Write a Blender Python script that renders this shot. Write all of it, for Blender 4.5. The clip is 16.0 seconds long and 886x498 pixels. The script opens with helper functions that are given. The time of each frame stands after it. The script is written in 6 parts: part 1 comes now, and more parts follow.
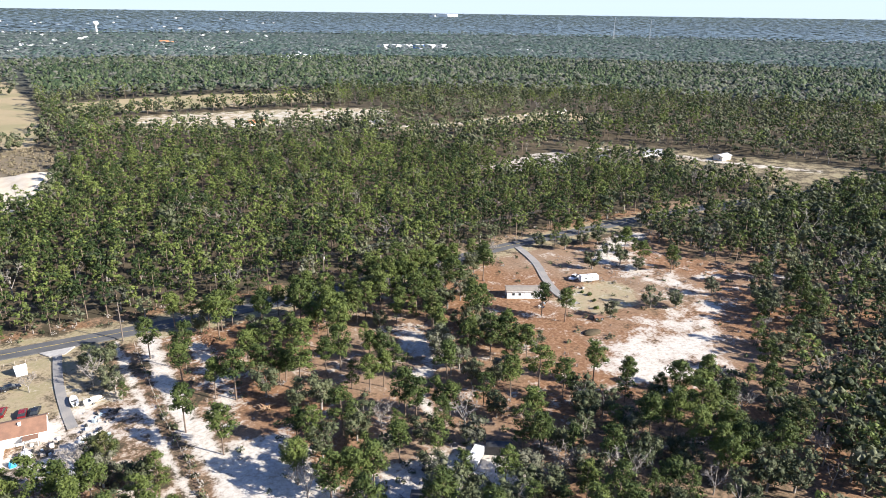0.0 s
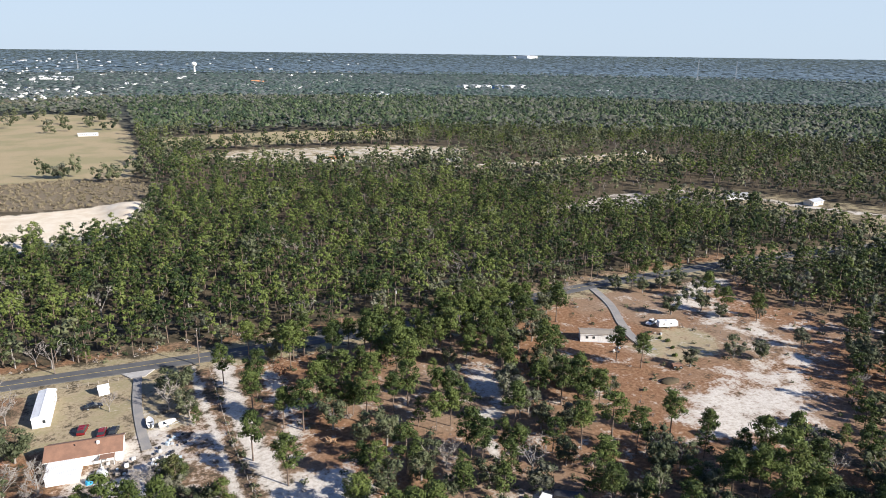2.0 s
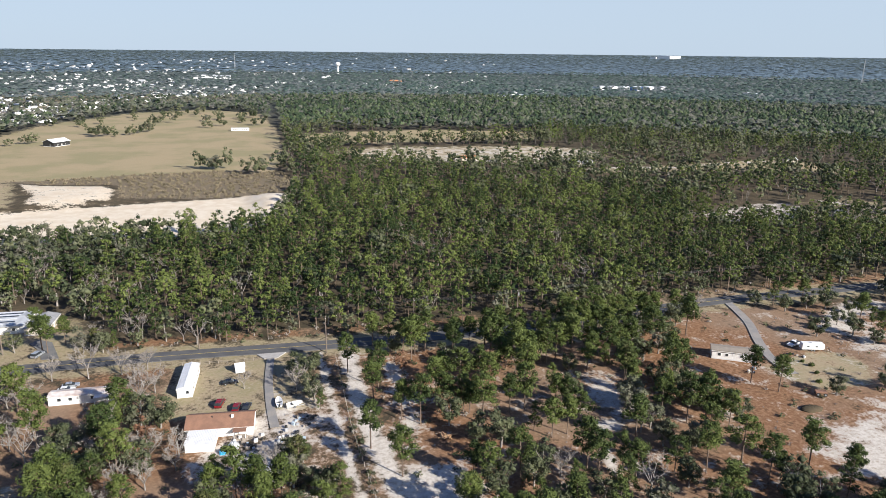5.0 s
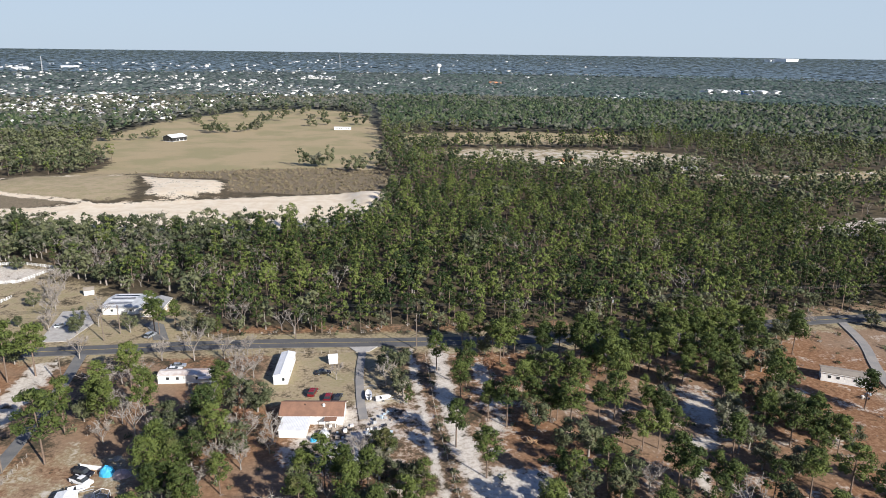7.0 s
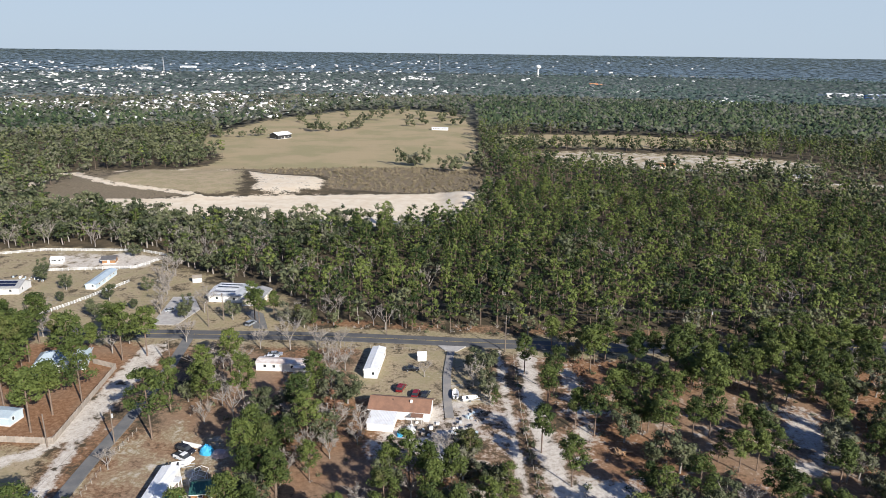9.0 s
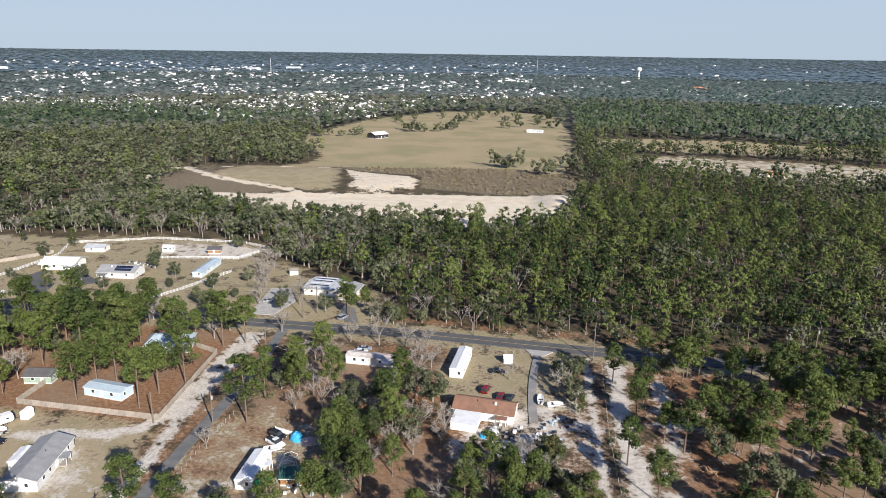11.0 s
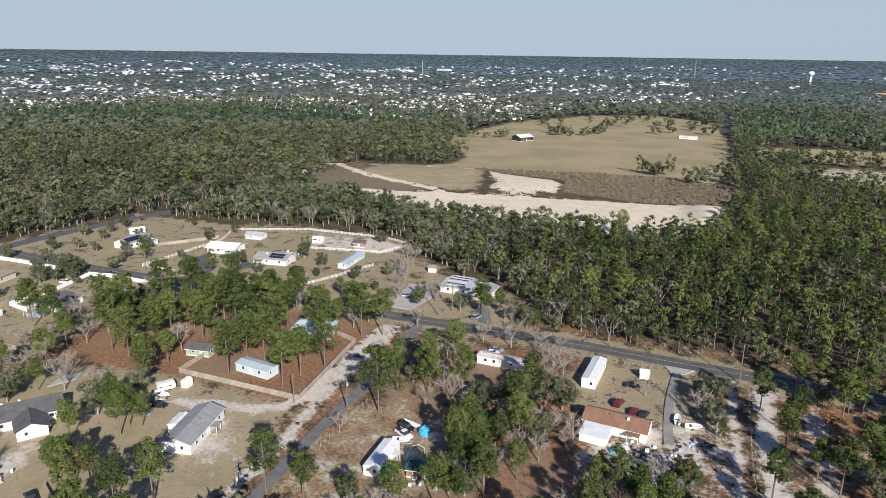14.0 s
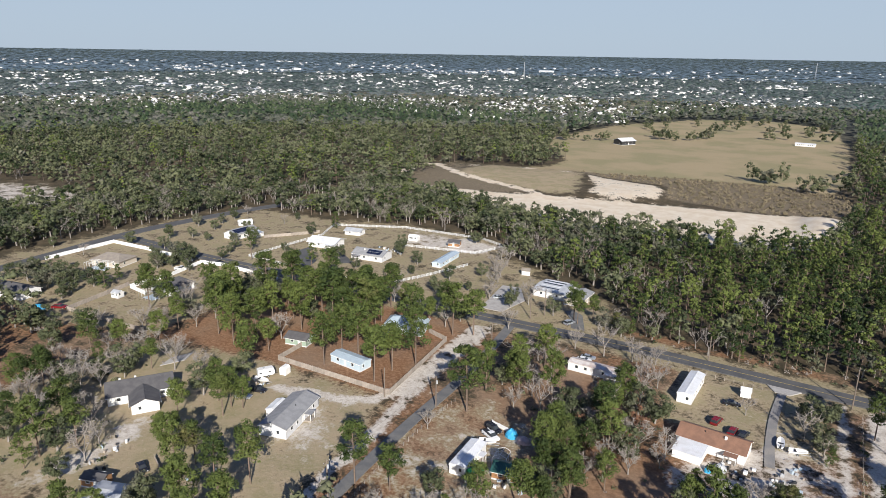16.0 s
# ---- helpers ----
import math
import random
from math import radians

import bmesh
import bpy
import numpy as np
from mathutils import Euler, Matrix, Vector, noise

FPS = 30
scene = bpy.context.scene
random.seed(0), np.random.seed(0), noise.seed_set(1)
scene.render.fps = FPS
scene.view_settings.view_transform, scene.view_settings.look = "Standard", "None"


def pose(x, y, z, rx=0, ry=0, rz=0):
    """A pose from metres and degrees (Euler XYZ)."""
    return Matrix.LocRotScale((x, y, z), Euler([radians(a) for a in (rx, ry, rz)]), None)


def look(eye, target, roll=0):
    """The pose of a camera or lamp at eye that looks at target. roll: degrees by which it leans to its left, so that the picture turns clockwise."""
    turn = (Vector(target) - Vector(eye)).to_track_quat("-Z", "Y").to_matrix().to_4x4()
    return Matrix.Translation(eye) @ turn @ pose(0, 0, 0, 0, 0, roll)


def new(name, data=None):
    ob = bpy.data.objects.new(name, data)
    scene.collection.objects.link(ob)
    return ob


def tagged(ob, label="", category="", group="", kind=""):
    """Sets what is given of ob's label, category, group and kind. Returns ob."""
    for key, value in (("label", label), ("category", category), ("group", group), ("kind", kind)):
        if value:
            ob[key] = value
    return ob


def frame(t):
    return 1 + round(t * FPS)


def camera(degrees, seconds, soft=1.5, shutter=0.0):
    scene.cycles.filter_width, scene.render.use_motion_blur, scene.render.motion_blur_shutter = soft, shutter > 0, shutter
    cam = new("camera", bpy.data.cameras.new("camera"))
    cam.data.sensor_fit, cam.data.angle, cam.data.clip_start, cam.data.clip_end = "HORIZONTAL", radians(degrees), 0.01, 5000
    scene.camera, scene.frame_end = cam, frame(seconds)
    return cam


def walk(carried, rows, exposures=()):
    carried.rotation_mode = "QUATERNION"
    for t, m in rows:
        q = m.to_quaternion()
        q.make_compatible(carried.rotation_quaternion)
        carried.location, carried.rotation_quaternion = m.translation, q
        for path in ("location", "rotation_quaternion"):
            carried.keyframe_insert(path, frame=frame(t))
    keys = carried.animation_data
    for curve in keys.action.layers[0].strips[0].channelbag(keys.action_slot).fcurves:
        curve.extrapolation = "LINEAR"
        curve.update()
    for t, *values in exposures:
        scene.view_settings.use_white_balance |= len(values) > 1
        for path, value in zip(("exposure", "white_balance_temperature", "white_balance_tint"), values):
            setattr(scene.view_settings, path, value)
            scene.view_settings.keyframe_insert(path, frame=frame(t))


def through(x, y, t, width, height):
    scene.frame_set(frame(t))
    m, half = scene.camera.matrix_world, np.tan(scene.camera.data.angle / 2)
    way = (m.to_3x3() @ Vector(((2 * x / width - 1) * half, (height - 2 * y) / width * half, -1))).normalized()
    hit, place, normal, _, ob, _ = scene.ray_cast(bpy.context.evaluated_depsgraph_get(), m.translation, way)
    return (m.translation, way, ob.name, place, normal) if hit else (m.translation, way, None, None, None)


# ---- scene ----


def aim(x, y, z, yaw, pitch, roll):
    """A camera pose from its place, its turn to the left of +Y, its tilt down and its lean."""
    a, b = radians(yaw), radians(pitch)
    way = Vector((-math.sin(a) * math.cos(b), math.cos(a) * math.cos(b), -math.sin(b)))
    return look((x, y, z), Vector((x, y, z)) + way, roll)


# ---- camera: it hovers 95 m up and turns to its left ----
cam = camera(65.79, 16.0, soft=0.85)
PATH = [
    (0, aim(-1.29, -2.02, 95.91, -29.42, 19.13, 0.76)),
    (0.5, aim(-1.20, -1.79, 95.69, -28.16, 16.13, 0.76)),
    (1, aim(-0.81, -1.27, 95.49, -26.52, 16.03, 0.70)),
    (1.5, aim(-0.57, -0.87, 95.34, -24.73, 16.04, 0.72)),
    (2, aim(-0.31, -0.52, 95.11, -22.96, 16.03, 0.72)),
    (2.5, aim(-0.02, -0.17, 94.97, -21.18, 16.03, 0.66)),
    (3, aim(0.14, -0.03, 94.84, -19.45, 16.05, 0.69)),
    (3.5, aim(0.18, 0.06, 94.82, -17.70, 16.06, 0.70)),
    (4, aim(0.25, 0.01, 94.91, -15.91, 16.08, 0.69)),
    (6.5, aim(0.38, 0.07, 94.88, -5.91, 16.08, 0.67)),
    (7, aim(0.25, 0.08, 94.71, -3.95, 16.06, 0.75)),
    (7.5, aim(0.16, 0.15, 94.68, -1.97, 16.07, 0.73)),
    (8, aim(0.04, 0.08, 94.65, 0.00, 16.05, 0.77)),
    (8.5, aim(0.16, 0.16, 94.64, 2.06, 16.04, 0.77)),
    (9, aim(0.22, 0.22, 94.70, 4.06, 16.07, 0.72)),
    (11.5, aim(0.09, -0.16, 94.80, 13.87, 16.03, 0.85)),
    (12, aim(0.20, 0.22, 94.79, 15.90, 16.04, 0.83)),
    (12.5, aim(0.24, 0.55, 94.67, 17.92, 16.04, 0.82)),
    (13, aim(0.30, 0.71, 94.45, 19.92, 16.01, 0.78)),
    (13.5, aim(0.27, 0.81, 94.46, 21.90, 16.01, 0.77)),
    (14, aim(0.26, 0.83, 94.37, 23.91, 15.98, 0.81)),
    (14.5, aim(0.19, 0.84, 94.32, 25.88, 15.97, 0.85)),
    (15, aim(0.31, 0.79, 94.41, 27.94, 15.99, 0.88)),
    (15.5, aim(0.30, 0.70, 94.47, 29.95, 16.01, 0.90)),
    (16, aim(0.25, 0.53, 94.56, 32.08, 16.01, 0.93)),]
walk(cam, PATH, exposures=((0.0, 1.38, 6200, 11), (0.5, 1.02, 6200, 11), (1.5, 0.96, 6200, 11), (3.5, 0.90, 6200, 11), (9.0, 0.68, 6200, 11), (11.5, 0.66, 6200, 11), (14.5, 0.50, 6200, 11), (16.0, 0.52, 6200, 11)))

# ---- light: clear winter sky, low sun behind the camera's right shoulder ----
SUN_UP, SUN_TURN = radians(27), radians(140)       # height; turn clockwise from +Y
world = bpy.data.worlds.new("sky")
scene.world = world
world.use_nodes = True
wn = world.node_tree
sky = wn.nodes.new("ShaderNodeTexSky")
sky.sky_type, sky.sun_disc = "NISHITA", False
sky.sun_elevation, sky.sun_rotation = SUN_UP, SUN_TURN
sky.altitude, sky.air_density, sky.dust_density, sky.ozone_density = 100, 1.1, 0.3, 3.0
wn.nodes["Background"].inputs["Strength"].default_value = 0.050
cool = wn.nodes.new("ShaderNodeMix")
cool.data_type, cool.blend_type = "RGBA", "MULTIPLY"
cool.inputs[0].default_value, cool.inputs[7].default_value = 1.0, (0.80, 0.97, 1.43, 1)
wn.links.new(sky.outputs[0], cool.inputs[6])
# pale winter haze where the sky is bright, low over the land
split = wn.nodes.new("ShaderNodeSeparateColor")
wn.links.new(sky.outputs[0], split.inputs[0])
low_sky = wn.nodes.new("ShaderNodeMapRange")
low_sky.interpolation_type = "SMOOTHSTEP"
low_sky.inputs["From Min"].default_value, low_sky.inputs["From Max"].default_value, low_sky.inputs["To Max"].default_value = 1.6, 4.4, 0.92
wn.links.new(split.outputs[1], low_sky.inputs["Value"])
hazy = wn.nodes.new("ShaderNodeMix")
hazy.data_type = "RGBA"
hazy.inputs[7].default_value = (6.6, 7.8, 8.9, 1)
wn.links.new(low_sky.outputs[0], hazy.inputs[0])
wn.links.new(cool.outputs[2], hazy.inputs[6])
wn.links.new(hazy.outputs[2], wn.nodes["Background"].inputs["Color"])
sun_way = Vector((math.sin(SUN_TURN) * math.cos(SUN_UP), math.cos(SUN_TURN) * math.cos(SUN_UP), math.sin(SUN_UP)))
sun = new("sun", bpy.data.lights.new("sun", "SUN"))
sun.data.energy, sun.data.angle, sun.data.color = 5.0, radians(0.53), (1.0, 0.93, 0.82)
sun.matrix_world = look(sun_way * 400, (0, 0, 0))


# ---- materials ----
def nodes_of(name):
    m = bpy.data.materials.new(name)
    m.use_nodes = True
    t = m.node_tree
    return m, t, t.nodes["Principled BSDF"]


def noise_node(t, vec, scale, detail=4.0, rough=0.6):
    n = t.nodes.new("ShaderNodeTexNoise")
    n.inputs["Scale"].default_value, n.inputs["Detail"].default_value, n.inputs["Roughness"].default_value = scale, detail, rough
    t.links.new(vec, n.inputs["Vector"])
    return n.outputs["Fac"]


def math_node(t, op, a, b=None, c=None):
    n = t.nodes.new("ShaderNodeMath")
    n.operation = op
    for i, v in enumerate((a, b, c)):
        if v is None:
            continue
        if isinstance(v, (int, float)):
            n.inputs[i].default_value = v
        else:
            t.links.new(v, n.inputs[i])
    return n.outputs[0]


def ramp_node(t, fac, lo, hi):
    n = t.nodes.new("ShaderNodeMapRange")
    n.interpolation_type = "SMOOTHSTEP"
    n.inputs["From Min"].default_value, n.inputs["From Max"].default_value = lo, hi
    t.links.new(fac, n.inputs["Value"])
    return n.outputs[0]


def mix_node(t, fac, a, b, blend="MIX"):
    n = t.nodes.new("ShaderNodeMix")
    n.data_type, n.blend_type = "RGBA", blend
    for i, v in ((0, fac), (6, a), (7, b)):
        if isinstance(v, (int, float)):
            n.inputs[i].default_value = v
        elif isinstance(v, tuple):
            n.inputs[i].default_value = (*v, 1)
        else:
            t.links.new(v, n.inputs[i])
    return n.outputs[2]


def bump_node(t, height, strength, distance, p):
    n = t.nodes.new("ShaderNodeBump")
    n.inputs["Strength"].default_value, n.inputs["Distance"].default_value = strength, distance
    t.links.new(height, n.inputs["Height"])
    t.links.new(n.outputs[0], p.inputs["Normal"])


def surface(name, c1, c2, scale=1.5, rough=0.7, metal=0.0, fine=14.0, relief=0.02, ribs=0.0, spread=0.12):
    """A worn surface: two colours in soft stains, fine grain, a little bump; ribs: pitch of raised seams along x."""
    m, t, p = nodes_of(name)
    pos = t.nodes.new("ShaderNodeTexCoord").outputs["Object"]
    rnd = t.nodes.new("ShaderNodeObjectInfo").outputs["Random"]
    big = ramp_node(t, noise_node(t, pos, scale), 0.32, 0.68)
    grain = noise_node(t, pos, fine, 6.0)
    col = mix_node(t, big, c1, c2)
    light = math_node(t, "MULTIPLY_ADD", grain, 0.5, math_node(t, "MULTIPLY_ADD", rnd, spread, 0.75 - spread / 2))
    grey = t.nodes.new("ShaderNodeCombineColor")
    for i in range(3):
        t.links.new(light, grey.inputs[i])
    col = mix_node(t, 1.0, col, grey.outputs[0], "MULTIPLY")
    t.links.new(col, p.inputs["Base Color"])
    p.inputs["Metallic"].default_value = metal
    t.links.new(math_node(t, "MULTIPLY_ADD", big, 0.15, rough - 0.07), p.inputs["Roughness"])
    height = grain
    if ribs:
        sep = t.nodes.new("ShaderNodeSeparateXYZ")
        t.links.new(pos, sep.inputs[0])
        wave = math_node(t, "POWER", math_node(t, "ABSOLUTE", math_node(t, "SINE", math_node(t, "MULTIPLY", sep.outputs[0], math.pi / ribs))), 6.0)
        height = math_node(t, "MULTIPLY_ADD", wave, 2.0, grain)
    bump_node(t, height, 0.5, relief, p)
    return m


def leafage(name, dark, light, odd, through=0.25, odd_share=0.2, grain=1.6):
    """Leaves: shade varies leaf by leaf, tree by tree and over the stand."""
    m, t, p = nodes_of(name)
    geo = t.nodes.new("ShaderNodeNewGeometry")
    rnd = t.nodes.new("ShaderNodeObjectInfo").outputs["Random"]
    stand = noise_node(t, geo.outputs["Position"], 0.11, 2.0)
    tint = t.nodes.new("ShaderNodeAttribute")
    tint.attribute_name = "tint"
    wide = noise_node(t, geo.outputs["Position"], 0.014, 2.0)
    f = math_node(t, "MULTIPLY_ADD", geo.outputs["Random Per Island"], 0.26, math_node(t, "MULTIPLY_ADD", stand, 0.9, -0.17))
    f = math_node(t, "ADD", f, math_node(t, "MULTIPLY_ADD", rnd, 0.3, -0.1))
    f = math_node(t, "ADD", f, math_node(t, "MULTIPLY_ADD", wide, 0.6, -0.3))
    f = math_node(t, "MULTIPLY_ADD", tint.outputs["Fac"], 0.52, f)
    f = math_node(t, "ADD", f, math_node(t, "MULTIPLY_ADD", noise_node(t, geo.outputs["Position"], grain, 5.0, 0.75), 0.9, -0.45))
    col = mix_node(t, ramp_node(t, f, 0.0, 1.0), dark, light)
    o = ramp_node(t, noise_node(t, geo.outputs["Position"], 0.07, 3.0), 0.72 - odd_share, 0.9 - odd_share)
    col = mix_node(t, math_node(t, "MULTIPLY", o, 0.75), col, odd)
    t.links.new(col, p.inputs["Base Color"])
    p.inputs["Roughness"].default_value = 0.62
    p.inputs["Specular IOR Level"].default_value = 0.25
    bump_node(t, noise_node(t, geo.outputs["Position"], grain * 1.7, 4.0, 0.7), 0.8, 0.5 / grain, p)
    tr = t.nodes.new("ShaderNodeBsdfTranslucent")
    t.links.new(col, tr.inputs["Color"])
    mx = t.nodes.new("ShaderNodeMixShader")
    mx.inputs[0].default_value = through
    t.links.new(p.outputs[0], mx.inputs[1])
    t.links.new(tr.outputs[0], mx.inputs[2])
    t.links.new(mx.outputs[0], t.nodes["Material Output"].inputs["Surface"])
    return m


def ground_material():
    """Soil by kind: sand, lawn, needle litter, pasture, weeds, bare clay, over dark leaf litter that takes a painted
    haze tint far off; ragged edges and patches.
    """
    m, t, p = nodes_of("soil")
    pos = t.nodes.new("ShaderNodeTexCoord").outputs["Object"]
    a1 = t.nodes.new("ShaderNodeVertexColor")
    a1.layer_name = "soil_a"
    a2 = t.nodes.new("ShaderNodeVertexColor")
    a2.layer_name = "soil_b"
    s1, s2 = t.nodes.new("ShaderNodeSeparateColor"), t.nodes.new("ShaderNodeSeparateColor")
    t.links.new(a1.outputs[0], s1.inputs[0])
    t.links.new(a2.outputs[0], s2.inputs[0])
    n_mid, n_fine = noise_node(t, pos, 0.13, 6.0, 0.65), noise_node(t, pos, 0.9, 5.0, 0.7)
    n_wide, n_grit = noise_node(t, pos, 0.02, 4.0), noise_node(t, pos, 5.0, 3.0)
    rag = math_node(t, "ADD", math_node(t, "MULTIPLY", n_mid, 1.7), math_node(t, "MULTIPLY_ADD", n_fine, 1.0, -1.35))

    def kind(mask, width=0.22):
        return ramp_node(t, math_node(t, "ADD", mask, rag), 0.5 - width / 2, 0.5 + width / 2)

    patch = ramp_node(t, n_mid, 0.35, 0.65)
    flecks = ramp_node(t, n_fine, 0.4, 0.66)
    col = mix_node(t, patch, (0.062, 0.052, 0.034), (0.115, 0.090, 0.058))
    # alpha grows with distance: litter turns blue-green, haze mixed into its colour
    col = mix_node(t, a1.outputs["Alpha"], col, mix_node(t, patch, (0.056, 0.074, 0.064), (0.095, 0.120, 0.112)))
    straw = mix_node(t, flecks, (0.190, 0.100, 0.054), (0.305, 0.180, 0.104))
    straw = mix_node(t, math_node(t, "MULTIPLY", ramp_node(t, n_wide, 0.42, 0.62), 0.6), straw, (0.27, 0.205, 0.145))
    col = mix_node(t, kind(s1.outputs[2], 0.4), col, straw)
    lawn = mix_node(t, patch, (0.36, 0.285, 0.185), (0.26, 0.225, 0.125))
    lawn = mix_node(t, math_node(t, "MULTIPLY", flecks, 0.5), lawn, (0.36, 0.295, 0.205))
    scuffs = ramp_node(t, noise_node(t, pos, 0.8, 6.0, 0.8), 0.57, 0.68)
    lawn = mix_node(t, math_node(t, "MULTIPLY", scuffs, 0.6), lawn, (0.50, 0.435, 0.345))
    col = mix_node(t, kind(s1.outputs[1], 0.4), col, lawn)
    field = mix_node(t, ramp_node(t, n_wide, 0.4, 0.62), (0.37, 0.295, 0.18), (0.285, 0.25, 0.14))
    field = mix_node(t, math_node(t, "MULTIPLY", flecks, 0.3), field, (0.2, 0.165, 0.095))
    col = mix_node(t, kind(s2.outputs[0], 0.3), col, field)
    weeds = mix_node(t, flecks, (0.15, 0.12, 0.082), (0.23, 0.19, 0.13))
    col = mix_node(t, kind(s2.outputs[1], 0.3), col, weeds)
    clay = mix_node(t, patch, (0.68, 0.60, 0.48), (0.60, 0.50, 0.37))
    col = mix_node(t, kind(s2.outputs[2], 0.2), col, clay)
    sand = mix_node(t, flecks, (0.62, 0.575, 0.51), (0.45, 0.395, 0.33))
    sand = mix_node(t, math_node(t, "MULTIPLY", ramp_node(t, n_grit, 0.5, 0.75), 0.45), sand, (0.27, 0.21, 0.155))
    tracks = ramp_node(t, noise_node(t, pos, 0.35, 3.0, 0.8), 0.5, 0.72)
    sand = mix_node(t, math_node(t, "MULTIPLY", tracks, 0.5), sand, (0.24, 0.18, 0.125))
    col = mix_node(t, kind(s1.outputs[0], 0.3), col, sand)
    t.links.new(col, p.inputs["Base Color"])
    p.inputs["Roughness"].default_value = 0.95
    p.inputs["Specular IOR Level"].default_value = 0.1
    bump_node(t, math_node(t, "ADD", n_fine, math_node(t, "MULTIPLY", n_grit, 0.3)), 0.6, 0.25, p)
    return m


SOIL = ground_material()
ASPHALT = surface("asphalt", (0.075, 0.075, 0.078), (0.105, 0.103, 0.102), 0.25, 0.9, fine=4.0, spread=0.0)
OLD_ASPHALT = surface("old_asphalt", (0.12, 0.12, 0.12), (0.17, 0.165, 0.155), 0.3, 0.92, fine=3.0, spread=0.0)
WORN_DRIVE = surface("worn_drive", (0.22, 0.21, 0.20), (0.29, 0.265, 0.235), 0.3, 0.92, fine=3.0, spread=0.0)
CONCRETE = surface("concrete", (0.42, 0.40, 0.37), (0.33, 0.31, 0.29), 0.5, 0.9, fine=6.0, spread=0.0)
ROAD_PAINT = surface("road_paint", (0.55, 0.42, 0.10), (0.45, 0.34, 0.10), 1.0, 0.8)
WHITE_PAINT = surface("white_paint", (0.80, 0.79, 0.76), (0.72, 0.71, 0.68), 0.6, 0.55)
VINYL = surface("white_vinyl", (0.82, 0.82, 0.81), (0.76, 0.76, 0.75), 0.8, 0.45)
WHITE_METAL = surface("white_metal_sheet", (0.76, 0.77, 0.78), (0.66, 0.66, 0.65), 0.5, 0.4, ribs=0.4, relief=0.03)
GREY_WALL = surface("pale_grey_siding", (0.66, 0.66, 0.66), (0.60, 0.60, 0.60), 0.7, 0.6)
BEIGE_WALL = surface("beige_stucco", (0.62, 0.55, 0.45), (0.55, 0.48, 0.39), 0.7, 0.8)
BLUE_WALL = surface("pale_blue_siding", (0.52, 0.62, 0.68), (0.46, 0.56, 0.62), 0.7, 0.6)
GREEN_WALL = surface("sage_green_siding", (0.30, 0.38, 0.30), (0.26, 0.33, 0.26), 0.7, 0.7)
BROWN_SHINGLE = surface("brown_shingles", (0.25, 0.135, 0.085), (0.19, 0.105, 0.07), 0.5, 0.9, fine=9.0)
GREY_SHINGLE = surface("grey_shingles", (0.30, 0.30, 0.30), (0.24, 0.24, 0.245), 0.5, 0.9, fine=9.0)
DARK_SHINGLE = surface("charcoal_shingles", (0.075, 0.072, 0.075), (0.11, 0.105, 0.105), 0.5, 0.9, fine=9.0)
TAN_SHINGLE = surface("tan_shingles", (0.27, 0.235, 0.19), (0.22, 0.19, 0.16), 0.5, 0.9, fine=9.0)
RUST_METAL = surface("rusty_metal_roof", (0.44, 0.34, 0.29), (0.66, 0.63, 0.60), 0.35, 0.6, ribs=0.5, relief=0.03)
BLUE_METAL = surface("blue_grey_metal_roof", (0.42, 0.50, 0.56), (0.36, 0.43, 0.49), 0.4, 0.45, ribs=0.4, relief=0.03)
GREY_METAL = surface("grey_metal_roof", (0.46, 0.47, 0.48), (0.36, 0.37, 0.38), 0.4, 0.45, ribs=0.4, relief=0.03)
GREEN_METAL = surface("dark_green_metal_roof", (0.03, 0.10, 0.085), (0.025, 0.08, 0.07), 0.5, 0.5, ribs=0.4, relief=0.03)
WINDOW_GLASS = surface("dark_window_glass", (0.03, 0.035, 0.04), (0.05, 0.055, 0.06), 0.5, 0.12, relief=0.0)
SOLAR = surface("solar_cells", (0.015, 0.02, 0.045), (0.02, 0.025, 0.05), 0.8, 0.15, relief=0.0)
WOOD_POLE = surface("weathered_pole_wood", (0.20, 0.16, 0.125), (0.14, 0.11, 0.09), 0.8, 0.85)
GREY_WOOD = surface("weathered_fence_wood", (0.36, 0.31, 0.26), (0.27, 0.235, 0.20), 0.9, 0.9, spread=0.3)
BROWN_WOOD = surface("orange_brown_boards", (0.36, 0.19, 0.085), (0.30, 0.155, 0.07), 0.9, 0.8)
DARK_METAL = surface("dark_steel", (0.05, 0.05, 0.055), (0.08, 0.08, 0.08), 1.0, 0.5, metal=0.6)
RUBBER = surface("tyre_rubber", (0.02, 0.02, 0.02), (0.035, 0.033, 0.03), 2.0, 0.85)
BLUE_TARP = surface("blue_tarpaulin", (0.06, 0.42, 0.68), (0.05, 0.34, 0.60), 1.2, 0.5, relief=0.1)
PINK_TARP = surface("faded_tarpaulin", (0.55, 0.42, 0.40), (0.45, 0.34, 0.33), 1.0, 0.7, relief=0.1)
LOG_WOOD = surface("cut_logs", (0.42, 0.27, 0.15), (0.32, 0.19, 0.10), 1.0, 0.9)
BARK = surface("pine_bark", (0.20, 0.145, 0.105), (0.13, 0.095, 0.075), 1.2, 0.95, fine=7.0, relief=0.06)
GREY_BARK = surface("grey_bark", (0.30, 0.27, 0.24), (0.22, 0.195, 0.175), 1.0, 0.95, fine=7.0, relief=0.05)
WEED = surface("brown_weeds", (0.23, 0.185, 0.12), (0.16, 0.135, 0.08), 0.1, 0.95, fine=2.0)
TWIG = surface("bare_twigs", (0.33, 0.295, 0.26), (0.25, 0.22, 0.19), 0.5, 0.95, fine=3.0)
RUST_LEAF = surface("rusty_dead_leaves", (0.17, 0.085, 0.045), (0.12, 0.06, 0.035), 0.7, 0.9, fine=3.0)
